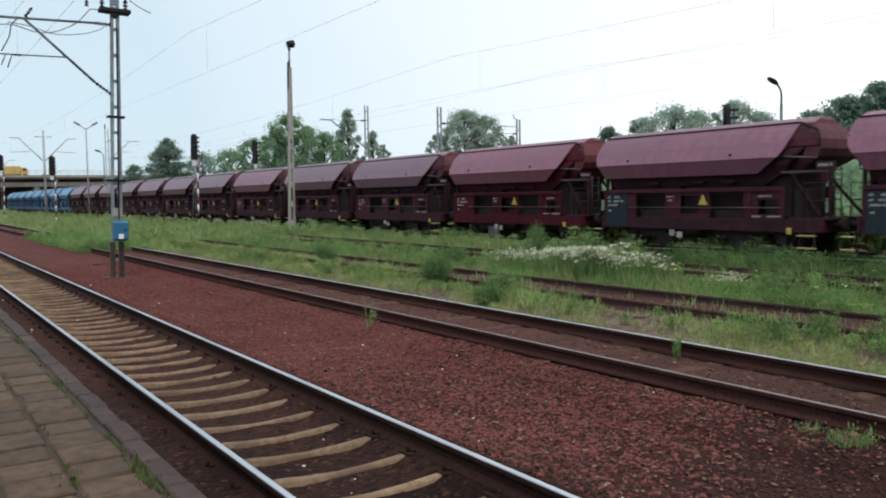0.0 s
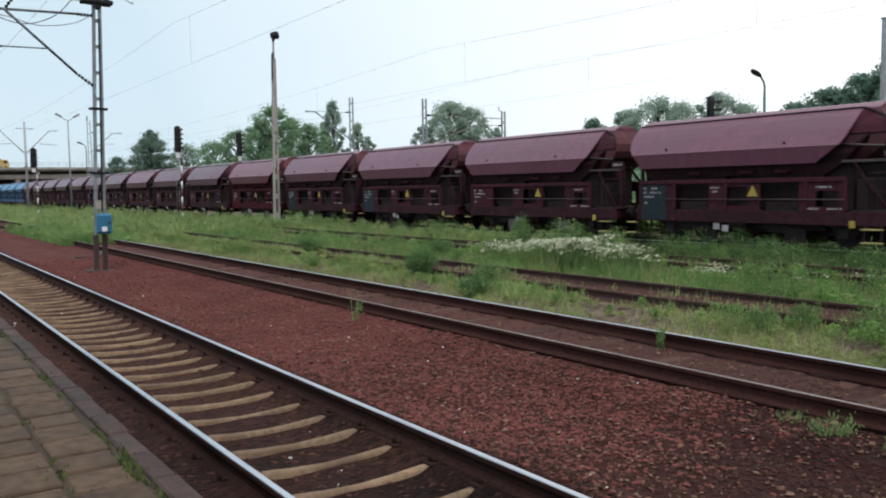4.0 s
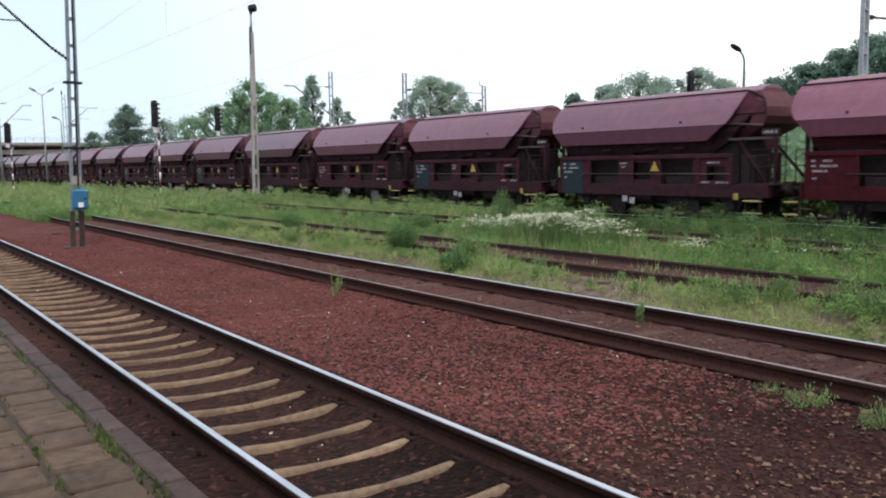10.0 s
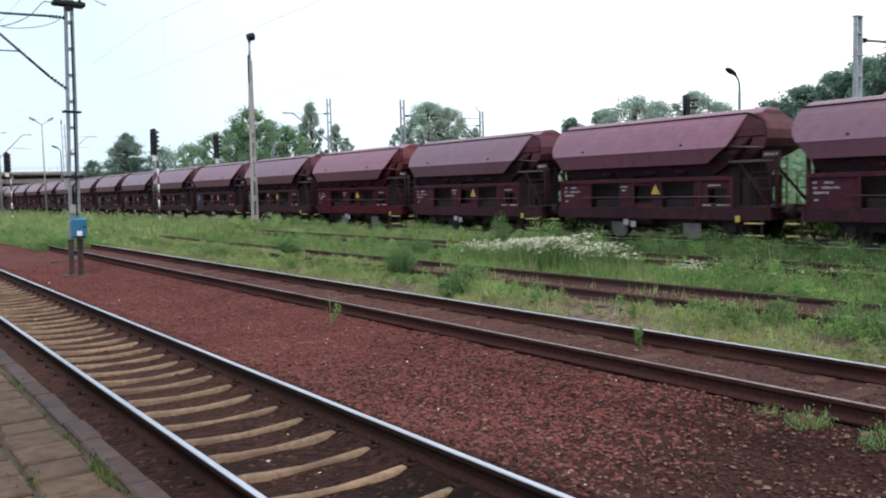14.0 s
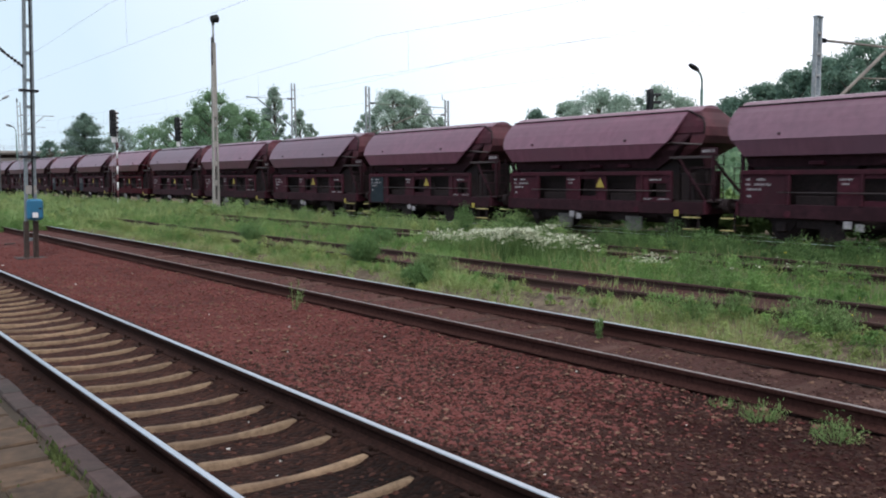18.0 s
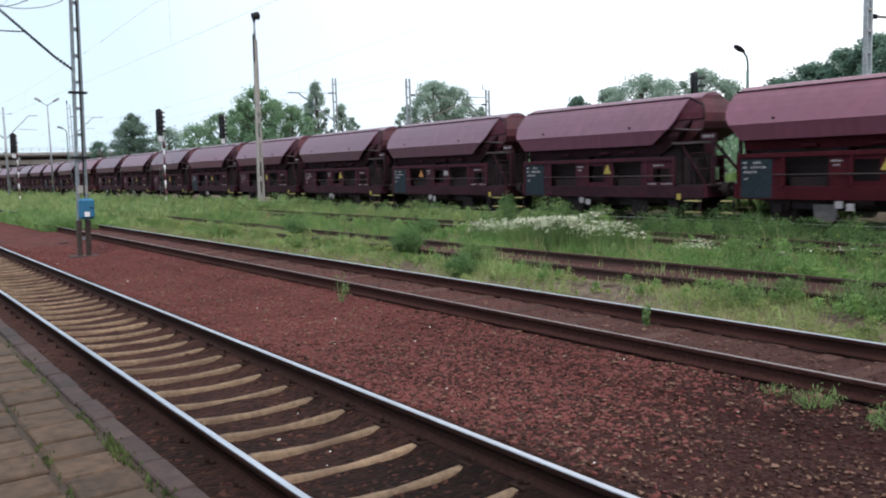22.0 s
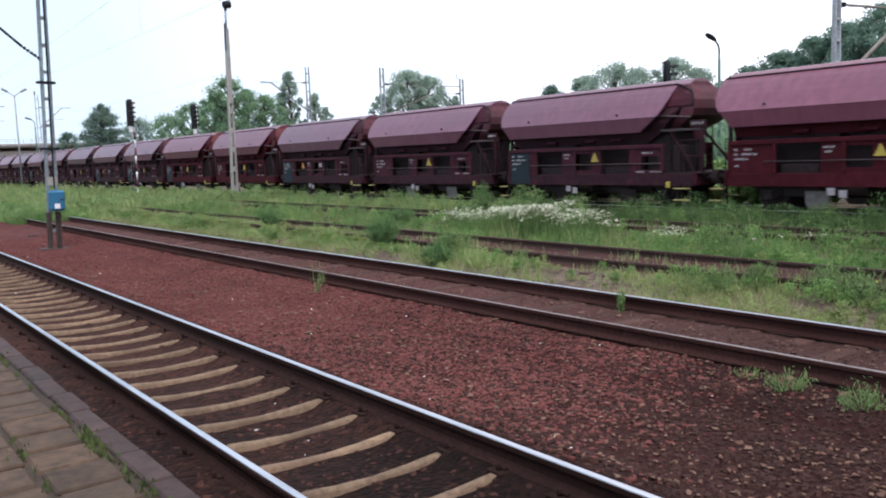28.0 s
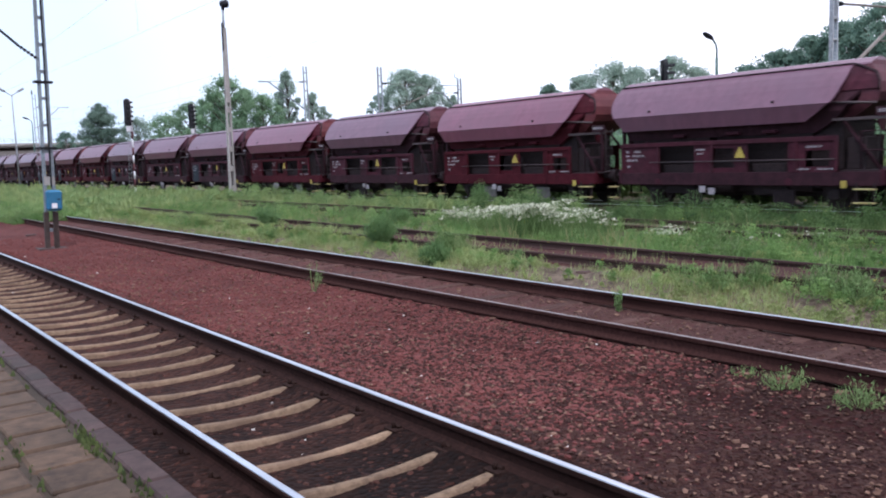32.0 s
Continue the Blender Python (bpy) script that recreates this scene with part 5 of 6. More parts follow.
def bridge():
    b = thing("road_bridge", label="long grey concrete road bridge crossing the tracks far away", category="bridge")
    m = pose(20, 255, 0, 0, 0, -4)
    b.matrix_basis = m
    part("deck", Form().box(-90, 60, -6, 6, 8.25, 8.9, 0.1), M_BRIDGE, b)
    # the deck's shadow is put into this girder's dark colour
    part("girder", Form().box(-90, 60, -2.6, 2.6, 6.9, 8.25), M_WALL, b, "recessed girder, coloured dark for the shade under the deck")
    part("girder", Form().box(-90, 60, -5.4, -4.6, 6.2, 7.35), M_BRIDGE, b)
    part("girder", Form().box(-90, 60, 4.6, 5.4, 6.2, 7.35), M_BRIDGE, b)
    # dark sheet added behind the piers to blacken the space under the deck
    part("back_wall", Form().box(-90, 60, 6.6, 7.2, -0.3, 8.2), M_WALL, b, "added dark sheet in place of the shade under the bridge")
    part("parapet", Form().box(-90, 60, -6.25, -6.0, 8.7, 9.3, 0.03), M_CONC, b)
    rail = Form()
    for i in range(76):
        rail.rod((-90 + i * 2, -6.1, 9.3), (-90 + i * 2, -6.1, 10.5), 0.05, n=4)
    for z in (10.0, 10.5):
        rail.rod((-90, -6.1, z), (60, -6.1, z), 0.05, n=4)
    part("railing", rail, M_GALV, b)
    for x in (-62, -38, -14, 14, 40):
        part("pier", Form().box(x - 0.7, x + 0.7, -5.2, 5.2, -0.3, 6.2, 0.1), M_BRIDGE, b)
    part("abutment", Form().prism([(46, -0.3), (95, -0.3), (95, 8.9), (60, 8.9)], "y", -8, 8), M_CONC, b)
    return b


bridge()
M_BUS = surface("yellow_truck_paint", (0.44, 0.30, 0.07), (0.66, 0.47, 0.14), 0.6, grain=2, bump=0.05)


def truck():
    c = thing("truck", pose(29.4, 255, 8.9, 0, 0, -4), "yellow truck on the far road bridge", "truck")
    part("cargo_box", Form().box(-2.9, 1.1, -1.2, 1.2, 0.75, 3.0, 0.08), M_BUS, c)
    part("cab", Form().prism([(1.2, 0.55), (2.9, 0.55), (2.95, 1.5), (2.6, 2.55), (1.2, 2.65)], "y", -1.1, 1.1), M_BUS, c)
    part("side_window", Form().box(1.6, 2.5, -1.12, -1.09, 1.6, 2.35), M_LENS, c)
    part("chassis", Form().box(-2.8, 2.8, -0.5, 0.5, 0.45, 0.75), M_BLACK, c)
    for x in (-1.9, 2.1):
        for side in (-1, 1):
            part("wheel", Form().rod((x, side * 0.85, 0.45), (x, side * 1.12, 0.45), 0.45, n=14), M_BLACK, c)


truck()


# ---------------------------------------------------------------- plants
def tree(x, y, height, width, material, label, seed, low=0.18, leaf=0.34, count=2600, narrow=1.0, clumps=48):
    """A tapered trunk with limbs; leaves gathered in clumps of uneven size, with gaps."""
    r = np.random.default_rng(seed)
    t = thing("tree", pose(x, y, -0.2), label, "tree", "trees beyond the railway")
    part("trunk", Form().loft([[(k * math.cos(a) + dx, k * math.sin(a), z) for a in np.linspace(0, 2 * math.pi, 9)[:-1]] for k, dx, z in
                               ((0.030 * height, 0, -0.2), (0.022 * height, 0, height * 0.1), (0.017 * height, 0.01 * height, height * 0.4), (0.006 * height, 0, height * 0.85))], smooth=True), M_BARK, t)
    cz0, cz1 = height * low, height
    cs, limbs = [], Form()
    for i in range(clumps):
        u = (i + r.random()) / clumps
        z = cz0 + (cz1 - cz0) * u
        half = width / 2 * (math.sin(math.pi * min(1, 0.16 + 0.84 * u) ** narrow) ** 0.65)
        a = i * 2.4 + r.random()
        d = half * (0.25 + 0.75 * r.random() ** 0.7)
        rad = max(0.3, width * (0.06 + 0.10 * r.random()))
        c = np.array([d * math.cos(a), d * math.sin(a), min(z, cz1 - rad * 0.7)])
        cs.append((c, rad))
        limbs.rod((0, 0, max(height * 0.15, c[2] - 0.5 * d - 0.1 * height)), tuple(c), 0.008 * height, 0.002 * height, 5, False)
    part("branching", limbs, M_BARK, t)
    per = count // clumps
    P = []
    for c, rad in cs:
        v = r.normal(size=(per, 3))
        v /= np.linalg.norm(v, axis=1)[:, None]
        P.append(c + v * (rad * (r.random((per, 1)) ** 0.5 + 0.30 * r.normal(size=(per, 1)))) * np.array([1, 1, 0.8]))
    P = np.concatenate(P)
    n = len(P)
    u = r.normal(size=(n, 3))
    u /= np.linalg.norm(u, axis=1)[:, None]
    w = np.cross(u, r.normal(size=(n, 3)))
    w /= np.linalg.norm(w, axis=1)[:, None] + 1e-9
    s = leaf * (0.5 + r.random((n, 1)))
    V = np.stack([P - u * s, P + w * s * 0.55, P + u * s, P - w * s * 0.55], 1).reshape(-1, 3)
    crown = scatter_mesh("crown", V, np.arange(n * 4).reshape(-1, 4), material)
    crown.parent = t
    return t


def pine(x, y, height, width, label, seed, leaf=0.15):
    """A pine: a straight stem and tiers of level boughs, ragged in outline, with tufts of needles."""
    r = np.random.default_rng(seed)
    t = thing("tree", pose(x, y, -0.2), label, "tree", "trees beyond the railway")
    part("trunk", Form().rod((0, 0, -0.2), (0, 0, height * 0.97), 0.028 * height, 0.006 * height, 9), M_BARK, t)
    boughs, P = Form(), []
    tiers = 30
    for i in range(tiers):
        u = i / (tiers - 1)
        z = height * (0.14 + 0.82 * u + 0.03 * r.normal())
        for j in range(4):
            a = j * 0.9 + i * 2.4 + r.random()
            d = width / 2 * ((1 - u) ** 0.55 * 0.95 + 0.06) * (0.62 + 0.48 * r.random())
            tip = np.array([d * math.cos(a), d * math.sin(a), z + 0.10 * d])
            boughs.rod((0, 0, z - 0.2), tuple(tip), 0.006 * height, 0.002 * height, 5, False)
            n = int(110 + 260 * d / (width / 2))
            k = r.random((n, 1)) ** 0.6
            P.append(np.array([0, 0, z]) * (1 - k) + tip * k + r.normal(size=(n, 3)) * np.array([0.42, 0.42, 0.34]) * (0.6 + 0.5 * d / (width / 2)))
    part("branching", boughs, M_BARK, t)
    P = np.concatenate(P)
    n = len(P)
    u = r.normal(size=(n, 3)) + np.array([0, 0, 0.5])
    u /= np.linalg.norm(u, axis=1)[:, None]
    w = np.cross(u, r.normal(size=(n, 3)))
    w /= np.linalg.norm(w, axis=1)[:, None] + 1e-9
    q = leaf * (0.5 + r.random((n, 1)))
    V = np.stack([P - u * q, P + w * q * 0.45, P + u * q, P - w * q * 0.45], 1).reshape(-1, 3)
    crown = scatter_mesh("crown", V, np.arange(n * 4).reshape(-1, 4), M_PINE)
    crown.parent = t
    return t


def by_bearing(deg, dist):
    return dist * math.sin(radians(deg)), dist * math.cos(radians(deg))


def woods():
    far = "leafy green tree standing beyond the railway"
    # bearing, distance, rise of the top, width, material, leaves, narrow
    px, py = by_bearing(15.45, 165)
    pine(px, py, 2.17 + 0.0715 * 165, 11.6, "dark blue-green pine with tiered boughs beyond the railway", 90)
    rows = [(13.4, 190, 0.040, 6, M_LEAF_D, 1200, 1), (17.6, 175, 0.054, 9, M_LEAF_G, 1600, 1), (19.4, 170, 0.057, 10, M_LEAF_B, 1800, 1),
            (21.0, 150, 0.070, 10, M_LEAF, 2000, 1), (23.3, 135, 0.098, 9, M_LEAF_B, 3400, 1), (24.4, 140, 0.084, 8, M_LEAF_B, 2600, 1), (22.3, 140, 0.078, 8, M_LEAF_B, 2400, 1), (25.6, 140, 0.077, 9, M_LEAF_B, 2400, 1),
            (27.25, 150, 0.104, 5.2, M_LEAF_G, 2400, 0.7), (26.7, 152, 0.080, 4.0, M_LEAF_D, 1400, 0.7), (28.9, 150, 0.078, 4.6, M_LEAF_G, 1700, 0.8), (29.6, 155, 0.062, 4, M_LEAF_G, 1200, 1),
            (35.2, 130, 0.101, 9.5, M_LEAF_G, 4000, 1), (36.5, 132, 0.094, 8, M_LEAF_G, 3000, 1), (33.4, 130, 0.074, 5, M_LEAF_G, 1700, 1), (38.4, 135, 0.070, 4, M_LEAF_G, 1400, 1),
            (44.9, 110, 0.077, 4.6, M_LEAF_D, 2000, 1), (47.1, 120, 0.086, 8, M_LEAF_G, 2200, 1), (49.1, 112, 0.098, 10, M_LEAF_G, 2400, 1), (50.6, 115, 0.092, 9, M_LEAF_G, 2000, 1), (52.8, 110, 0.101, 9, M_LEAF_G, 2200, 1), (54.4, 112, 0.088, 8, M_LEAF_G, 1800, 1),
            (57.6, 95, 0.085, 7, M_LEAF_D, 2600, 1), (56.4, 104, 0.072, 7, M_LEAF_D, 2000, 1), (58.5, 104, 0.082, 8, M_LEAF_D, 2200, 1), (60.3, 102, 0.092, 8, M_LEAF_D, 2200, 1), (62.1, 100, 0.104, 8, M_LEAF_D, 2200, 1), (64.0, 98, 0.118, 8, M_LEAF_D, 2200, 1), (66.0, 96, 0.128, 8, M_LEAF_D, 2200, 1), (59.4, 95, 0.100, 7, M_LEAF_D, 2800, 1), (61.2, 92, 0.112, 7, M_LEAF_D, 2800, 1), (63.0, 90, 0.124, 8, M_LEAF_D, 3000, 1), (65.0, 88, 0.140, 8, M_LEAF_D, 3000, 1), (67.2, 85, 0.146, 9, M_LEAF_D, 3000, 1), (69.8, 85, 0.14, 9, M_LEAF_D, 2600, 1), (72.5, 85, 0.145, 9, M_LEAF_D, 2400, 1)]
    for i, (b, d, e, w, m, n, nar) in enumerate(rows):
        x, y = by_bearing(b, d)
        tree(x, y, 2.17 + e * d, w, m, far if m not in (M_LEAF_D, M_LEAF_G) else ("dark dense tree in the wood beyond the railway" if m is M_LEAF_D else "airy tree beyond the railway, its leaf colour greyed for haze"), 100 + i, narrow=nar, count=int(n * 5.5), leaf=0.145)


woods()


def thicket(x0, x1, y0, y1, n, h, material, seed, name, label, leaf=0.16):
    """A low run of shrubs: leaves in rounded uneven clumps."""
    r = np.random.default_rng(seed)
    P = []
    for i in range(n):
        c = np.array([x0 + (x1 - x0) * r.random(), y0 + (y1 - y0) * r.random(), 0])
        hh = h * (0.5 + 0.6 * r.random())
        k = int(420 * hh / h)
        v = r.normal(size=(k, 3))
        v /= np.linalg.norm(v, axis=1)[:, None]
        P.append(c + v * r.random((k, 1)) ** 0.4 * np.array([hh * 0.7, hh * 0.7, hh * 0.55]) + np.array([0, 0, hh * 0.5]))
    P = np.concatenate(P)
    m = len(P)
    u = r.normal(size=(m, 3))
    u /= np.linalg.norm(u, axis=1)[:, None]
    w = np.cross(u, r.normal(size=(m, 3)))
    w /= np.linalg.norm(w, axis=1)[:, None] + 1e-9
    s = leaf * (0.5 + r.random((m, 1)))
    V = np.stack([P - u * s, P + w * s * 0.55, P + u * s, P - w * s * 0.55], 1).reshape(-1, 3)
    V[:, 2] = np.maximum(V[:, 2], -0.25)
    return tagged(scatter_mesh(name, V, np.arange(m * 4).reshape(-1, 4), material), label, "shrubs", kind="stuff")


thicket(29.5, 36, -8, 60, 70, 3.6, M_LEAF_B, 5, "thicket", "light green shrubs growing behind the train")
thicket(25.6, 28.5, -8, 60, 240, 1.25, M_HERB, 6, "thicket", "weeds along the far side of the train's track")
thicket(-160, 260, 420, 470, 170, 13, M_LEAF_D, 9, "far_woods", "dim line of woods on the horizon", 1.1)
thicket(40, 60, 20, 150, 60, 4.5, M_LEAF, 8, "thicket", "hedge of shrubs beyond the railway", 0.3)


def blades(name, x, y, h, w, material, label, seed):
    """One tapering blade for each root: root-left, root-right, tip."""
    r = np.random.default_rng(seed)
    n = len(x)
    z = ground_height(x, y) - 0.01
    a = r.random(n) * 2 * math.pi
    lean, b = h * (0.15 + 0.45 * r.random(n)), r.random(n) * 2 * math.pi
    dx, dy = np.cos(a) * w / 2, np.sin(a) * w / 2
    V = np.stack([np.stack([x - dx, y - dy, z], -1), np.stack([x + dx, y + dy, z], -1), np.stack([x + lean * np.cos(b), y + lean * np.sin(b), z + h], -1)], 1).reshape(-1, 3)
    return tagged(scatter_mesh(name, V, np.arange(n * 3).reshape(-1, 3), material), label, "grass", kind="stuff")


def clear_rails(x, keep):
    """Thins the grass on the rails and in the tracks themselves."""
    ok = np.ones(len(x), bool)
    for c in (TRACK_T, TRACK_F, TRACK_M):
        for s in (-1, 1):
            ok &= np.abs(x - c - s * 0.755) > 0.10
        ok &= (np.abs(x - c) > 0.70) | (rng.random(len(x)) < keep)
    return ok


def meadow():
    def field(n, x0, x1, y0, y1, h0, h1, w, mat, label, seed, patch=0.0, keep=0.35, near=False):
        x = x0 + (x1 - x0) * rng.random(n)
        u = rng.random(n)
        y = y0 + (y1 - y0) * (u ** 1.6 if near else u)
        # half of the blades stand in tufts of their own height
        tuft = rng.random(n) < 0.55
        k = max(20, n // 45)
        tx, ty, th = x[:k], y[:k], 0.7 + 1.1 * rng.random(k) ** 2
        pick = rng.integers(0, k, n)
        x = np.where(tuft, np.clip(tx[pick] + rng.normal(size=n) * 0.11, x0, x1), x)
        y = np.where(tuft, ty[pick] + rng.normal(size=n) * 0.16, y)
        tall = np.where(tuft, th[pick], 0.75)
        ok = clear_rails(x, keep)
        d = smooth_noise(x, y, 0.9) + 0.5 * smooth_noise(x + 9, y - 4, 2.7)
        ok &= d > patch - 1 + 0.5 * rng.random(n)
        x, y, d, tall = x[ok], y[ok], d[ok], tall[ok]
        h = (h0 + (h1 - h0) * rng.random(len(x)) ** 1.5) * (0.75 + 0.35 * np.clip(d, -1, 1)) * tall
        blades("grass", x, y, h, w * (0.6 + 0.8 * rng.random(len(x))), mat, label, seed)
    def foliage(n, x0, x1, y0, y1, h0, h1, per, leaf, mat, label, seed, near=True, keep=0.0):
        """Broad-leaved weeds in soft clumps of uneven height."""
        r = np.random.default_rng(seed)
        x, y = x0 + (x1 - x0) * r.random(n), y0 + (y1 - y0) * (r.random(n) ** 1.5 if near else r.random(n))
        d = smooth_noise(x, y, 0.8) + 0.6 * smooth_noise(x + 5, y - 2, 2.1)
        ok = d > -0.75 + 0.6 * r.random(n)
        for c in (TRACK_T, TRACK_F, TRACK_M):
            ok &= (np.abs(np.abs(x - c) - 0.755) > 0.17) & ((np.abs(x - c) > 0.75) | (r.random(n) < keep))
        x, y, d = x[ok], y[ok], d[ok]
        h = (h0 + (h1 - h0) * r.random(len(x)) ** 2.6) * (0.82 + 0.36 * np.clip(d, -1, 1))
        m = len(x) * per
        X, Y, H = np.repeat(x, per), np.repeat(y, per), np.repeat(h, per)
        k = r.random(m) ** 0.75
        spread = H * 0.42 * (1.15 - 0.75 * k)
        P = np.stack([X + r.normal(size=m) * spread * 0.7, Y + r.normal(size=m) * spread, ground_height(X, Y) + 0.03 + H * k], -1)
        u = r.normal(size=(m, 3)) + np.array([0, 0, 0.7])
        u /= np.linalg.norm(u, axis=1)[:, None]
        v = np.cross(u, r.normal(size=(m, 3)))
        v /= np.linalg.norm(v, axis=1)[:, None] + 1e-9
        q = leaf * (0.5 + r.random((m, 1)))
        V = np.stack([P - u * q, P + v * q * 0.42, P + u * q, P - v * q * 0.42], 1).reshape(-1, 3)
        tagged(scatter_mesh("weeds", V, np.arange(m * 4).reshape(-1, 4), mat), label, "weeds", kind="stuff")
    g = "uneven green grass and weeds between the tracks"
    field(36000, 8.95, 11.0, -2, 40, 0.05, 0.20, 0.013, M_GRASS, g, 1, 0.42, near=True)
    field(18000, 10.2, 10.95, 11, 50, 0.12, 0.28, 0.018, M_GRASS, g, 31, 0.15)
    field(17000, 9.0, 11.2, 5, 36, 0.05, 0.20, 0.013, M_STRAW, "dry straw-coloured grass beside the siding", 2, 0.5, near=True)
    field(46000, 12.75, 16.4, -2, 60, 0.14, 0.42, 0.017, M_GRASS_T, g, 3, 0.1, near=True)
    field(9000, 11.2, 12.7, -2, 50, 0.08, 0.24, 0.016, M_GRASS, g, 4, 0.6, keep=0.6, near=True)
    field(16000, 10.6, 12.8, 17, 60, 0.12, 0.30, 0.020, M_GRASS, g, 24, 0.35, keep=1.0)
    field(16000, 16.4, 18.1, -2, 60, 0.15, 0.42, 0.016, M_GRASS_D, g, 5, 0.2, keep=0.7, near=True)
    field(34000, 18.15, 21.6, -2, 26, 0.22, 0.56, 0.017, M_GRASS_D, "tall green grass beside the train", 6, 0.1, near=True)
    field(26000, 18.15, 21.6, 22, 75, 0.22, 0.56, 0.024, M_GRASS, "tall green grass beside the train", 14, 0.1)
    field(2600, 10.3, 11.0, 1.5, 14, 0.12, 0.42, 0.011, M_GRASS, g, 17, 0.55)
    field(9000, 12.8, 20.0, -2, 60, 0.25, 0.55, 0.014, M_STRAW, "dry grass stalks", 7, 0.4)
    field(60000, 9.2, 21.6, 40, 150, 0.25, 0.70, 0.055, M_GRASS, "green grass over the far sidings", 8, 0.0, keep=1.0)
    field(14000, 9.1, 10.6, 38, 110, 0.25, 0.55, 0.040, M_GRASS, "green grass over the far sidings", 9, 0.25, keep=1.0)
    field(11000, 6.5, 9.4, 36.5, 54, 0.30, 0.62, 0.030, M_GRASS_T, "tall grass closing over the siding", 11, 0.0, keep=1.0)
    field(40000, 5.0, 60, 120, 330, 0.4, 0.9, 0.16, M_GRASS, "far green verge", 10, 0.0, keep=1.0)
    w = "broad-leaved green weeds in soft clumps between the tracks"
    foliage(560, 8.95, 11.0, 2, 40, 0.10, 0.30, 110, 0.016, M_WEED_Y, w, 51)
    foliage(150, 10.2, 10.85, 2, 40, 0.18, 0.48, 170, 0.019, M_WEED, w, 52)
    foliage(620, 12.8, 16.4, 2, 55, 0.18, 0.52, 190, 0.021, M_WEED, w, 53)
    foliage(260, 10.62, 10.98, 17, 46, 0.20, 0.42, 130, 0.022, M_WEED_Y, w, 66, near=False)
    foliage(230, 15.5, 16.32, 19, 52, 0.20, 0.46, 130, 0.026, M_WEED_F, w, 67, near=False)
    foliage(200, 12.8, 16.4, 4, 55, 0.18, 0.40, 120, 0.020, M_WEED_Y, w, 54)
    foliage(100, 15.7, 16.3, 2, 45, 0.16, 0.46, 160, 0.021, M_WEED, w, 55)
    foliage(420, 18.1, 21.5, 2, 24, 0.28, 0.80, 230, 0.024, M_WEED_D, "tall dark weeds beside the train", 56)
    foliage(420, 18.1, 21.5, 20, 70, 0.28, 0.80, 190, 0.030, M_WEED_F, "tall green weeds beside the train", 63)
    foliage(110, 20.2, 21.5, 2, 24, 0.34, 0.98, 260, 0.024, M_WEED_D, "tall dark weeds beside the train", 57)
    foliage(100, 20.2, 21.5, 22, 60, 0.34, 0.98, 220, 0.030, M_WEED_F, "tall green weeds beside the train", 64)
    foliage(110, 18.2, 21.4, 18, 60, 0.35, 0.80, 160, 0.030, M_WEED_Y, "yellow-green weeds beside the train", 65)
    foliage(90, 18.2, 21.0, 5, 60, 0.35, 0.75, 170, 0.024, M_WEED, "green weeds beside the train", 58)
    foliage(220, 21.4, 23.9, 2, 60, 0.10, 0.26, 60, 0.030, M_WEED_D, "low weeds under the train", 62, keep=1.0)
    foliage(190, 6.5, 9.6, 36.5, 54, 0.30, 0.70, 130, 0.040, M_WEED_F, "tall grass closing over the siding", 59, keep=1.0)
    foliage(700, 9.4, 21.4, 42, 120, 0.30, 0.95, 100, 0.055, M_WEED_F, "rank weeds over the far sidings", 60, keep=1.0)
    foliage(220, 9.4, 21.4, 42, 120, 0.30, 0.80, 80, 0.055, M_WEED_Y, "rank weeds over the far sidings", 61, keep=1.0)


meadow()


def herb(x, y, h, w, n, material, label, seed, name="weed_bush", leaf=0.028):
    """A leafy weed: a few stems and many small leaves."""
    r = np.random.default_rng(seed)
    z = float(ground_height(np.array([x]), np.array([y]))[0])
    t = thing(name, pose(x, y, z), label, "weed", "weeds by the tracks")
    st = Form()
    tips = []
    for i in range(max(5, n // 60)):
        a, d = r.random() * 6.283, w / 2 * math.sqrt(r.random())
        tip = (d * math.cos(a), d * math.sin(a), h * (0.55 + 0.45 * r.random()) * (1 - 0.4 * (2 * d / w) ** 2))
        st.rod((tip[0] * 0.25, tip[1] * 0.25, -0.02), tip, 0.006, 0.003, 4, False)
        tips.append(tip)
    part("stalk", st, M_HERB, t)
    T = np.array(tips)[r.integers(0, len(tips), n)]
    k = r.random((n, 1)) ** 0.6
    P = T * np.concatenate([0.25 + 0.75 * k, 0.25 + 0.75 * k, k], 1) + r.normal(size=(n, 3)) * 0.06 * w
    P[:, 2] = np.maximum(P[:, 2], 0.02)
    u = r.normal(size=(n, 3))
    u /= np.linalg.norm(u, axis=1)[:, None]
    v = np.cross(u, r.normal(size=(n, 3)))
    v /= np.linalg.norm(v, axis=1)[:, None] + 1e-9
    s = leaf * (0.5 + r.random((n, 1)))
    u[:, 2] += 0.8
    V = np.stack([P - u * s, P + v * s * 0.3, P + u * s, P - v * s * 0.3], 1).reshape(-1, 3)
    crown = scatter_mesh("foliage", V, np.arange(n * 4).reshape(-1, 4), material)
    crown.parent = t
    return t


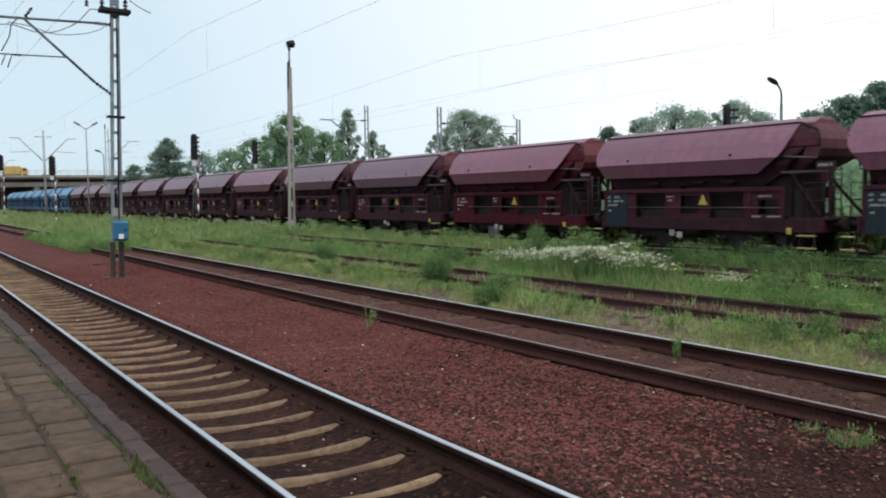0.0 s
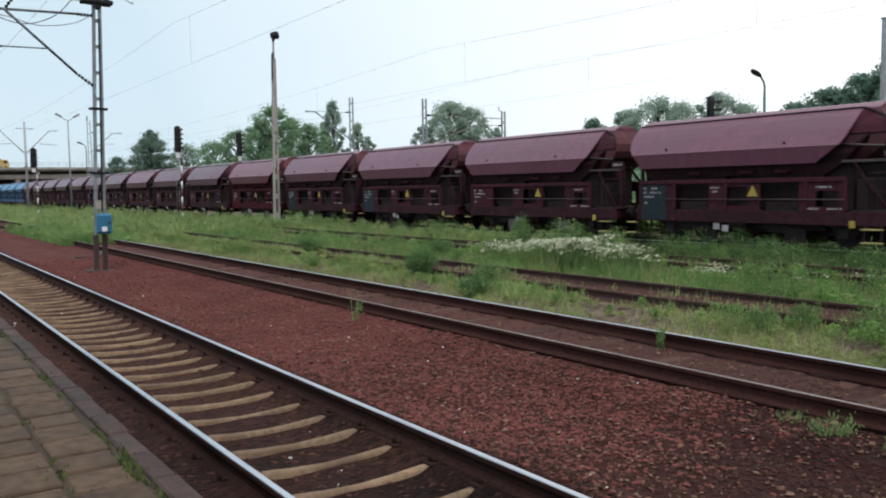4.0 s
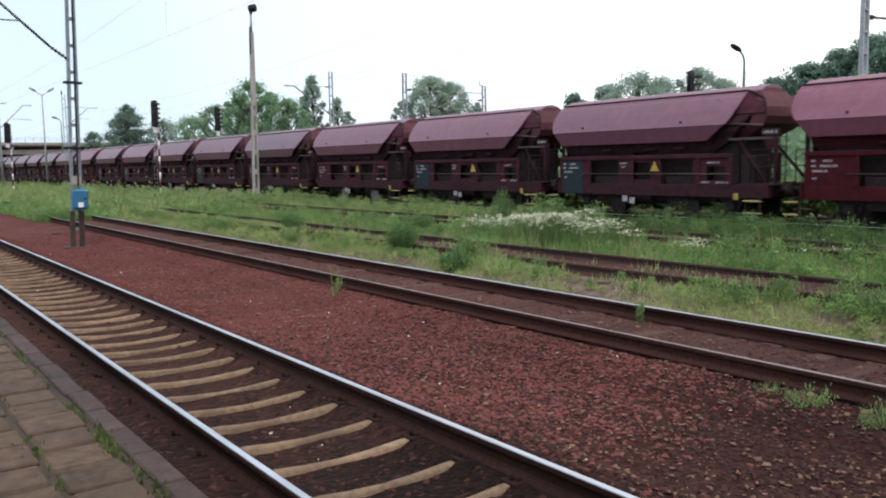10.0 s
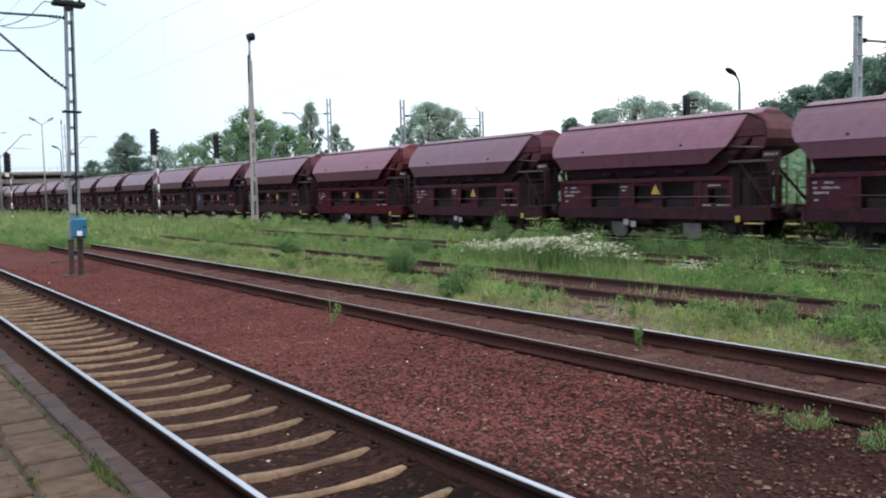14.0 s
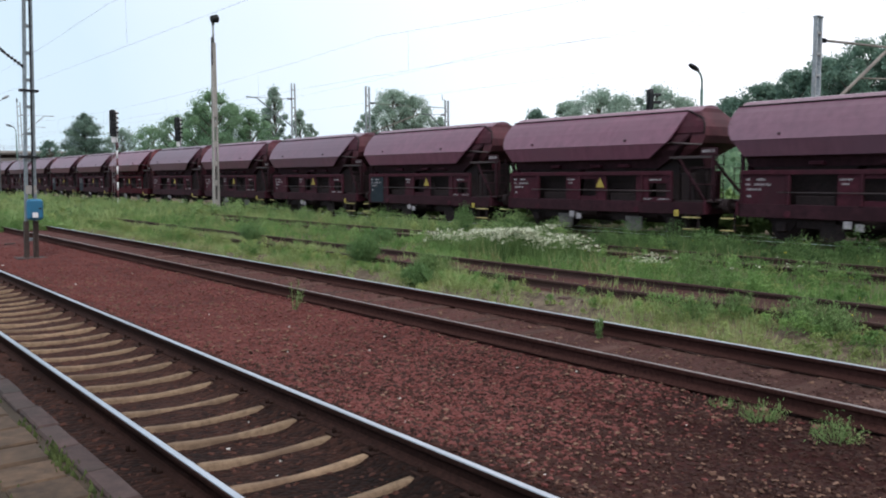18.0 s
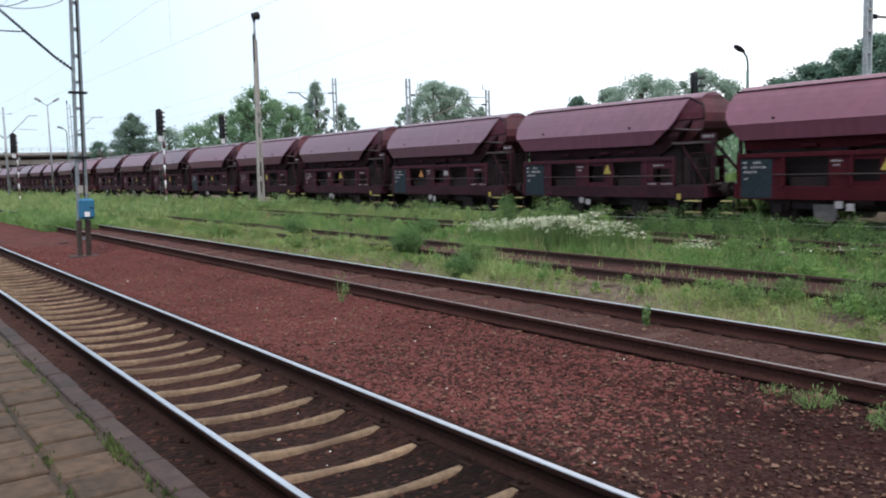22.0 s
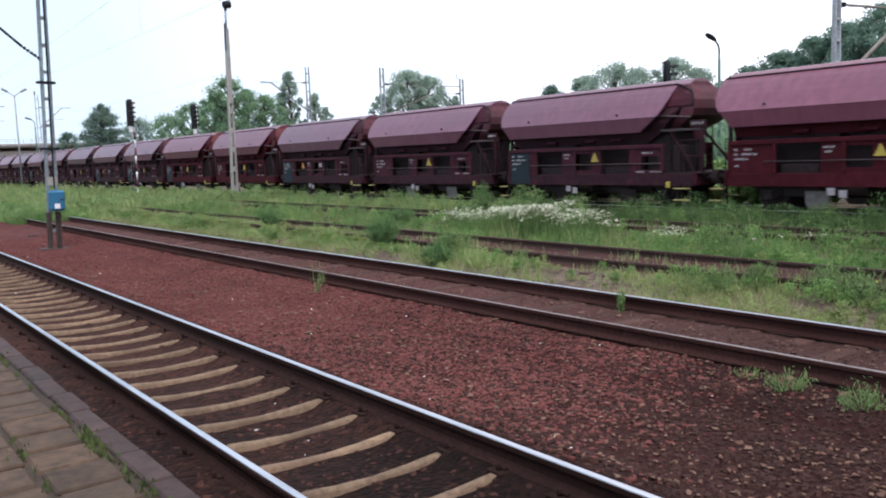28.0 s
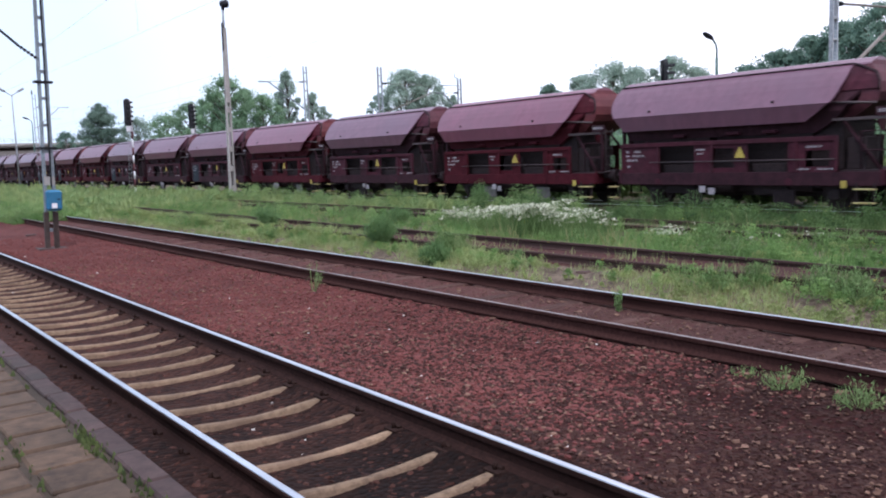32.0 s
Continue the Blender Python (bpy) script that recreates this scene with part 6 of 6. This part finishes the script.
def weeds():
    lab = "leafy green weed growing beside the track"
    for i, (x, y, h, w, n) in enumerate(((9.85, 13.2, 0.56, 0.66, 4200), (10.72, 13.8, 0.66, 0.95, 2400), (10.92, 16.75, 0.80, 0.86, 5600), (15.4, 22.5, 0.72, 1.0, 3400), (20.5, 24.4, 1.30, 0.8, 3000), (11.85, 24.8, 0.66, 0.95, 3000), (10.4, 28.1, 0.55, 2.0, 1200), (20.9, 45.1, 1.0, 2.0, 1100), (20.0, 29.0, 1.05, 1.6, 1100), (11.0, 5.7, 0.48, 1.0, 1300), (11.1, 6.8, 0.36, 0.6, 600), (8.2, 7.05, 0.34, 0.28, 160), (12.4, 31.0, 0.55, 2.2, 1200),
                                         (20.7, 30.5, 0.9, 0.8, 700), (20.2, 39.0, 1.1, 1.4, 800), (6.45, 12.0, 0.55, 0.42, 300), (6.52, 3.78, 0.20, 0.40, 420),
                                         (6.52, 3.12, 0.20, 0.55, 560), (6.62, 4.22, 0.10, 0.3, 130), (20.3, 13.0, 0.8, 1.2, 700), (20.6, 17.6, 0.75, 1.2, 700), (14.6, 24.0, 0.7, 1.2, 600), (10.2, 21.5, 0.6, 0.8, 500), (10.55, 7.1, 0.40, 0.8, 700), (10.7, 5.2, 0.5, 0.9, 900), (10.45, 4.2, 0.42, 0.8, 700), (19.4, 10.4, 0.9, 1.1, 800), (18.9, 15.4, 0.8, 1.0, 700), (15.2, 10.6, 0.55, 1.1, 700), (14.2, 13.2, 0.5, 1.0, 600), (16.2, 8.2, 0.6, 1.2, 800), (13.6, 8.8, 0.5, 1.0, 700), (19.7, 21.0, 0.75, 0.8, 700), (19.5, 27.6, 0.9, 1.3, 800), (18.9, 34.0, 0.8, 1.3, 700), (14.4, 30.5, 0.55, 1.3, 600), (13.8, 38.0, 0.6, 1.5, 600))):
        herb(x, y, h, w, int(n * 1.6) if x > 6.7 else int(n * 1.3), M_BUSH if n > 2500 else M_HERB if x > 6.7 else M_WEED_F, lab, 300 + i, leaf=0.022 if x > 6.7 else 0.012)


weeds()


def blossoms(name, x, y, z0, z1, size, per, material, label, seed):
    """Flat flower heads on thin stalks."""
    r = np.random.default_rng(seed)
    n = len(x)
    g = ground_height(x, y)
    z = g + z0 + (z1 - z0) * r.random(n)
    C = np.repeat(np.stack([x, y, z], -1), per, 0) + r.normal(size=(n * per, 3)) * np.array([size, size, size * 0.4])
    k = len(C)
    a = r.random(k) * 6.283
    s = size * (0.35 + 0.4 * r.random(k))
    tilt = r.normal(size=(k, 2)) * 0.5
    V = []
    for j in range(4):
        b = a + j * math.pi / 2
        V.append(C + np.stack([s * np.cos(b), s * np.sin(b), s * (tilt[:, 0] * np.cos(b) + tilt[:, 1] * np.sin(b))], -1))
    V = np.stack(V, 1).reshape(-1, 3)
    return tagged(scatter_mesh(name, V, np.arange(k * 4).reshape(-1, 4), material), label, "flowers", kind="stuff")


def flower_beds():
    r = np.random.default_rng(44)
    n = 1500
    c = r.integers(0, 64, n)
    u, v = r.normal(size=64) * 0.47, r.normal(size=64) * 0.45
    y = 16.2 + 2.5 * np.clip(u, -1.05, 1.05)[c] + 0.13 * r.normal(size=n)
    x = 15.1 + 1.05 * np.clip(v, -1.1, 1.1)[c] + 0.13 * r.normal(size=n)
    lump = 0.5 + 0.5 * np.sin(3.1 * y + 1.7 * x) * np.sin(2.3 * x - 1.1 * y)
    rise = 0.22 + 0.24 * np.exp(-((y - 16.1) / 1.8) ** 2) + 0.14 * lump
    blossoms("white_flowers", x, y, rise, rise + 0.26, 0.042, 6, M_FLOWER, "patch of white umbel flowers in the grass", 45)
    blades("flower_stalks", np.repeat(x, 8) + 0.12 * r.normal(size=n * 8), np.repeat(y, 8) + 0.12 * r.normal(size=n * 8), np.repeat(rise, 8) + 0.05 + 0.22 * r.random(n * 8), np.full(n * 8, 0.018), M_HERB, "green stalks under the white flowers", 46)
    x, y = 14.1 + 0.6 * r.random(60), 10.7 + 0.7 * r.random(60)
    blossoms("white_flowers", x, y, 0.30, 0.45, 0.026, 5, M_FLOWER, "small patch of white flowers in the grass", 49)
    x, y = 14.0 + 2.2 * r.random(16), 8.0 + 4 * r.random(16)
    blossoms("white_flowers", x, y, 0.3, 0.5, 0.03, 4, M_FLOWER, "scattered small white flowers in the grass", 47)
    x, y = 9.4 + 9 * r.random(70), 2 + 16 * r.random(70)
    ok = (np.abs(x - 11.9) > 1.0)
    blossoms("yellow_flowers", x[ok], y[ok], 0.35, 0.65, 0.014, 4, M_YELLOW, "small yellow flowers on tall stalks", 48)


flower_beds()


def moss():
    r = np.random.default_rng(9)
    n = 9000
    y = 1.5 + 22 * r.random(n) ** 1.4
    d = smooth_noise(y * 0 + 3, y, 2.2)
    ok = ((d > 0.2 + 0.7 * r.random(n)) | (r.random(n) < 0.10)) & (r.random(n) < np.where((y > 3.3) & (y < 5.4), 1.0, 0.25))
    y = y[ok]
    x = EDGE_X - 0.145 + r.normal(size=len(y)) * 0.028
    # thinner growth in the next joint of the paving
    x = np.where(r.random(len(y)) < 0.16, x - 0.335, x)
    h = 0.004 + 0.026 * r.random(len(y)) ** 2
    a = r.random(len(y)) * 6.283
    w = 0.012 + 0.012 * r.random(len(y))
    z = np.full(len(y), DECK_Z - 0.03)
    V = np.stack([np.stack([x - w * np.cos(a), y - w * np.sin(a), z], -1), np.stack([x + w * np.cos(a), y + w * np.sin(a), z], -1), np.stack([x + 0.5 * h * np.sin(3 * a), y + 0.5 * h * np.cos(3 * a), z + 0.03 + h], -1)], 1).reshape(-1, 3)
    tagged(scatter_mesh("moss", V, np.arange(len(y) * 3).reshape(-1, 3), M_MOSS), "green moss and grass tufts in the platform joint", "moss", kind="stuff")


moss()


def ballast():
    """Broken stone over the near beds, each with its own facets."""
    r = np.random.default_rng(21)
    t = (1 + 5 ** 0.5) / 2
    base = np.array([(-1, t, 0), (1, t, 0), (-1, -t, 0), (1, -t, 0), (0, -1, t), (0, 1, t), (0, -1, -t), (0, 1, -t), (t, 0, -1), (t, 0, 1), (-t, 0, -1), (-t, 0, 1)]) / 1.9
    tri = np.array([(0, 11, 5), (0, 5, 1), (0, 1, 7), (0, 7, 10), (0, 10, 11), (1, 5, 9), (5, 11, 4), (11, 10, 2), (10, 7, 6), (7, 1, 8), (3, 9, 4), (3, 4, 2), (3, 2, 6), (3, 6, 8), (3, 8, 9), (4, 9, 5), (2, 4, 11), (6, 2, 10), (8, 6, 7), (9, 8, 1)])

    def spread(n, x0, x1, y0, y1, s0, s1, mat, label, lift=0.0):
        x = x0 + (x1 - x0) * r.random(n)
        y = y0 + (y1 - y0) * r.random(n) ** 1.7 + 0.9 * r.normal(size=n)
        ok = np.ones(n, bool)
        for c in (TRACK_N, TRACK_S):
            for s in (-1, 1):
                ok &= np.abs(x - c - s * 0.755) > 0.12
        x, y = x[ok], y[ok]
        n = len(x)
        s = s0 + (s1 - s0) * r.random(n) ** 2
        z = ground_height(x, y) + s * 0.10 + lift
        k = base[None] * (0.45 + 0.95 * r.random((n, 12, 1))) * (s[:, None, None] * (0.6 + 0.8 * r.random((n, 1, 3))))
        a = r.random(n) * 6.283
        c, sn = np.cos(a)[:, None], np.sin(a)[:, None]
        V = np.stack([k[:, :, 0] * c - k[:, :, 1] * sn, k[:, :, 0] * sn + k[:, :, 1] * c, k[:, :, 2] * 0.55], -1) + np.stack([x, y, z], -1)[:, None]
        F = (tri[None] + 12 * np.arange(n)[:, None, None]).reshape(-1, 3)
        tagged(scatter_mesh("ballast_stones", V.reshape(-1, 3), F, mat), label, "ballast", kind="stuff")
    spread(18000, 4.0, 7.0, 0.8, 9.0, 0.013, 0.032, M_STONE_D, "dark ballast stones between the tracks")
    spread(26000, 4.0, 7.0, 5.4, 30, 0.014, 0.034, M_STONE, "loose red-brown ballast stones between the tracks")
    spread(15000, 1.25, 4.1, 2.0, 26, 0.016, 0.036, M_STONE_N, "brown ballast stones around the sleepers", -0.012)
    spread(9000, 6.9, 9.3, 2.0, 24, 0.012, 0.030, M_STONE_C, "ballast stones sunk between the siding's sleepers")
    spread(2500, 4.0, 7.0, 2.0, 20, 0.009, 0.026, M_FLECK, "pale chips among the ballast", 0.016)
    spread(260, 4.4, 6.8, 9.0, 22, 0.016, 0.038, M_FLECK, "pale chips among the ballast", 0.016)
    spread(420, 7.1, 8.3, 2.0, 22, 0.010, 0.028, M_FLECK, "pale chips among the siding's ballast", 0.014)
    spread(10, 6.2, 6.8, 3.2, 4.6, 0.025, 0.045, M_FLECK, "pale stones lying beside the weeds", 0.02)
    spread(48, 1.4, 7.2, 4, 26, 0.010, 0.026, M_PALE, "scattered pale stones on the ballast", 0.012)


ballast()
tagged(part("loose_plank", Form().box(5.85, 6.5, 30.9, 31.15, -0.27, -0.20, 0.012), M_EDGE), "loose concrete slab lying on the ballast", "slab")


# ---------------------------------------------------------------- what moves
def motions():
    whole = [t * 2.0 for t in range(17)]
    for k, w in WAGONS:
        y0 = ORIGIN + PITCH * k
        walk(w, [(t, pose(TRACK_M, y0 + train_run(t), LIFT[TRACK_M])) for t in whole])
        # the wheels roll while the wagon passes near
        near = [i / 15 for i in range(0, 481) if 4 < y0 + train_run(i / 15) < 42]
        if not near:
            continue
        rows = ([0.0] if near[0] > 0 else []) + near + ([32.0] if near[-1] < 32 else [])
        for ws in (c for c in w.children if c.name.startswith("wheelset")):
            y = ws.matrix_basis.translation.y
            spun = []
            for t in rows:
                turn = train_run(min(max(t, near[0]), near[-1])) - train_run(near[0])
                spun.append((t, pose(0, y, 0.46, -math.degrees(turn / 0.46), 0, 0)))
            walk(ws, spun)


motions()
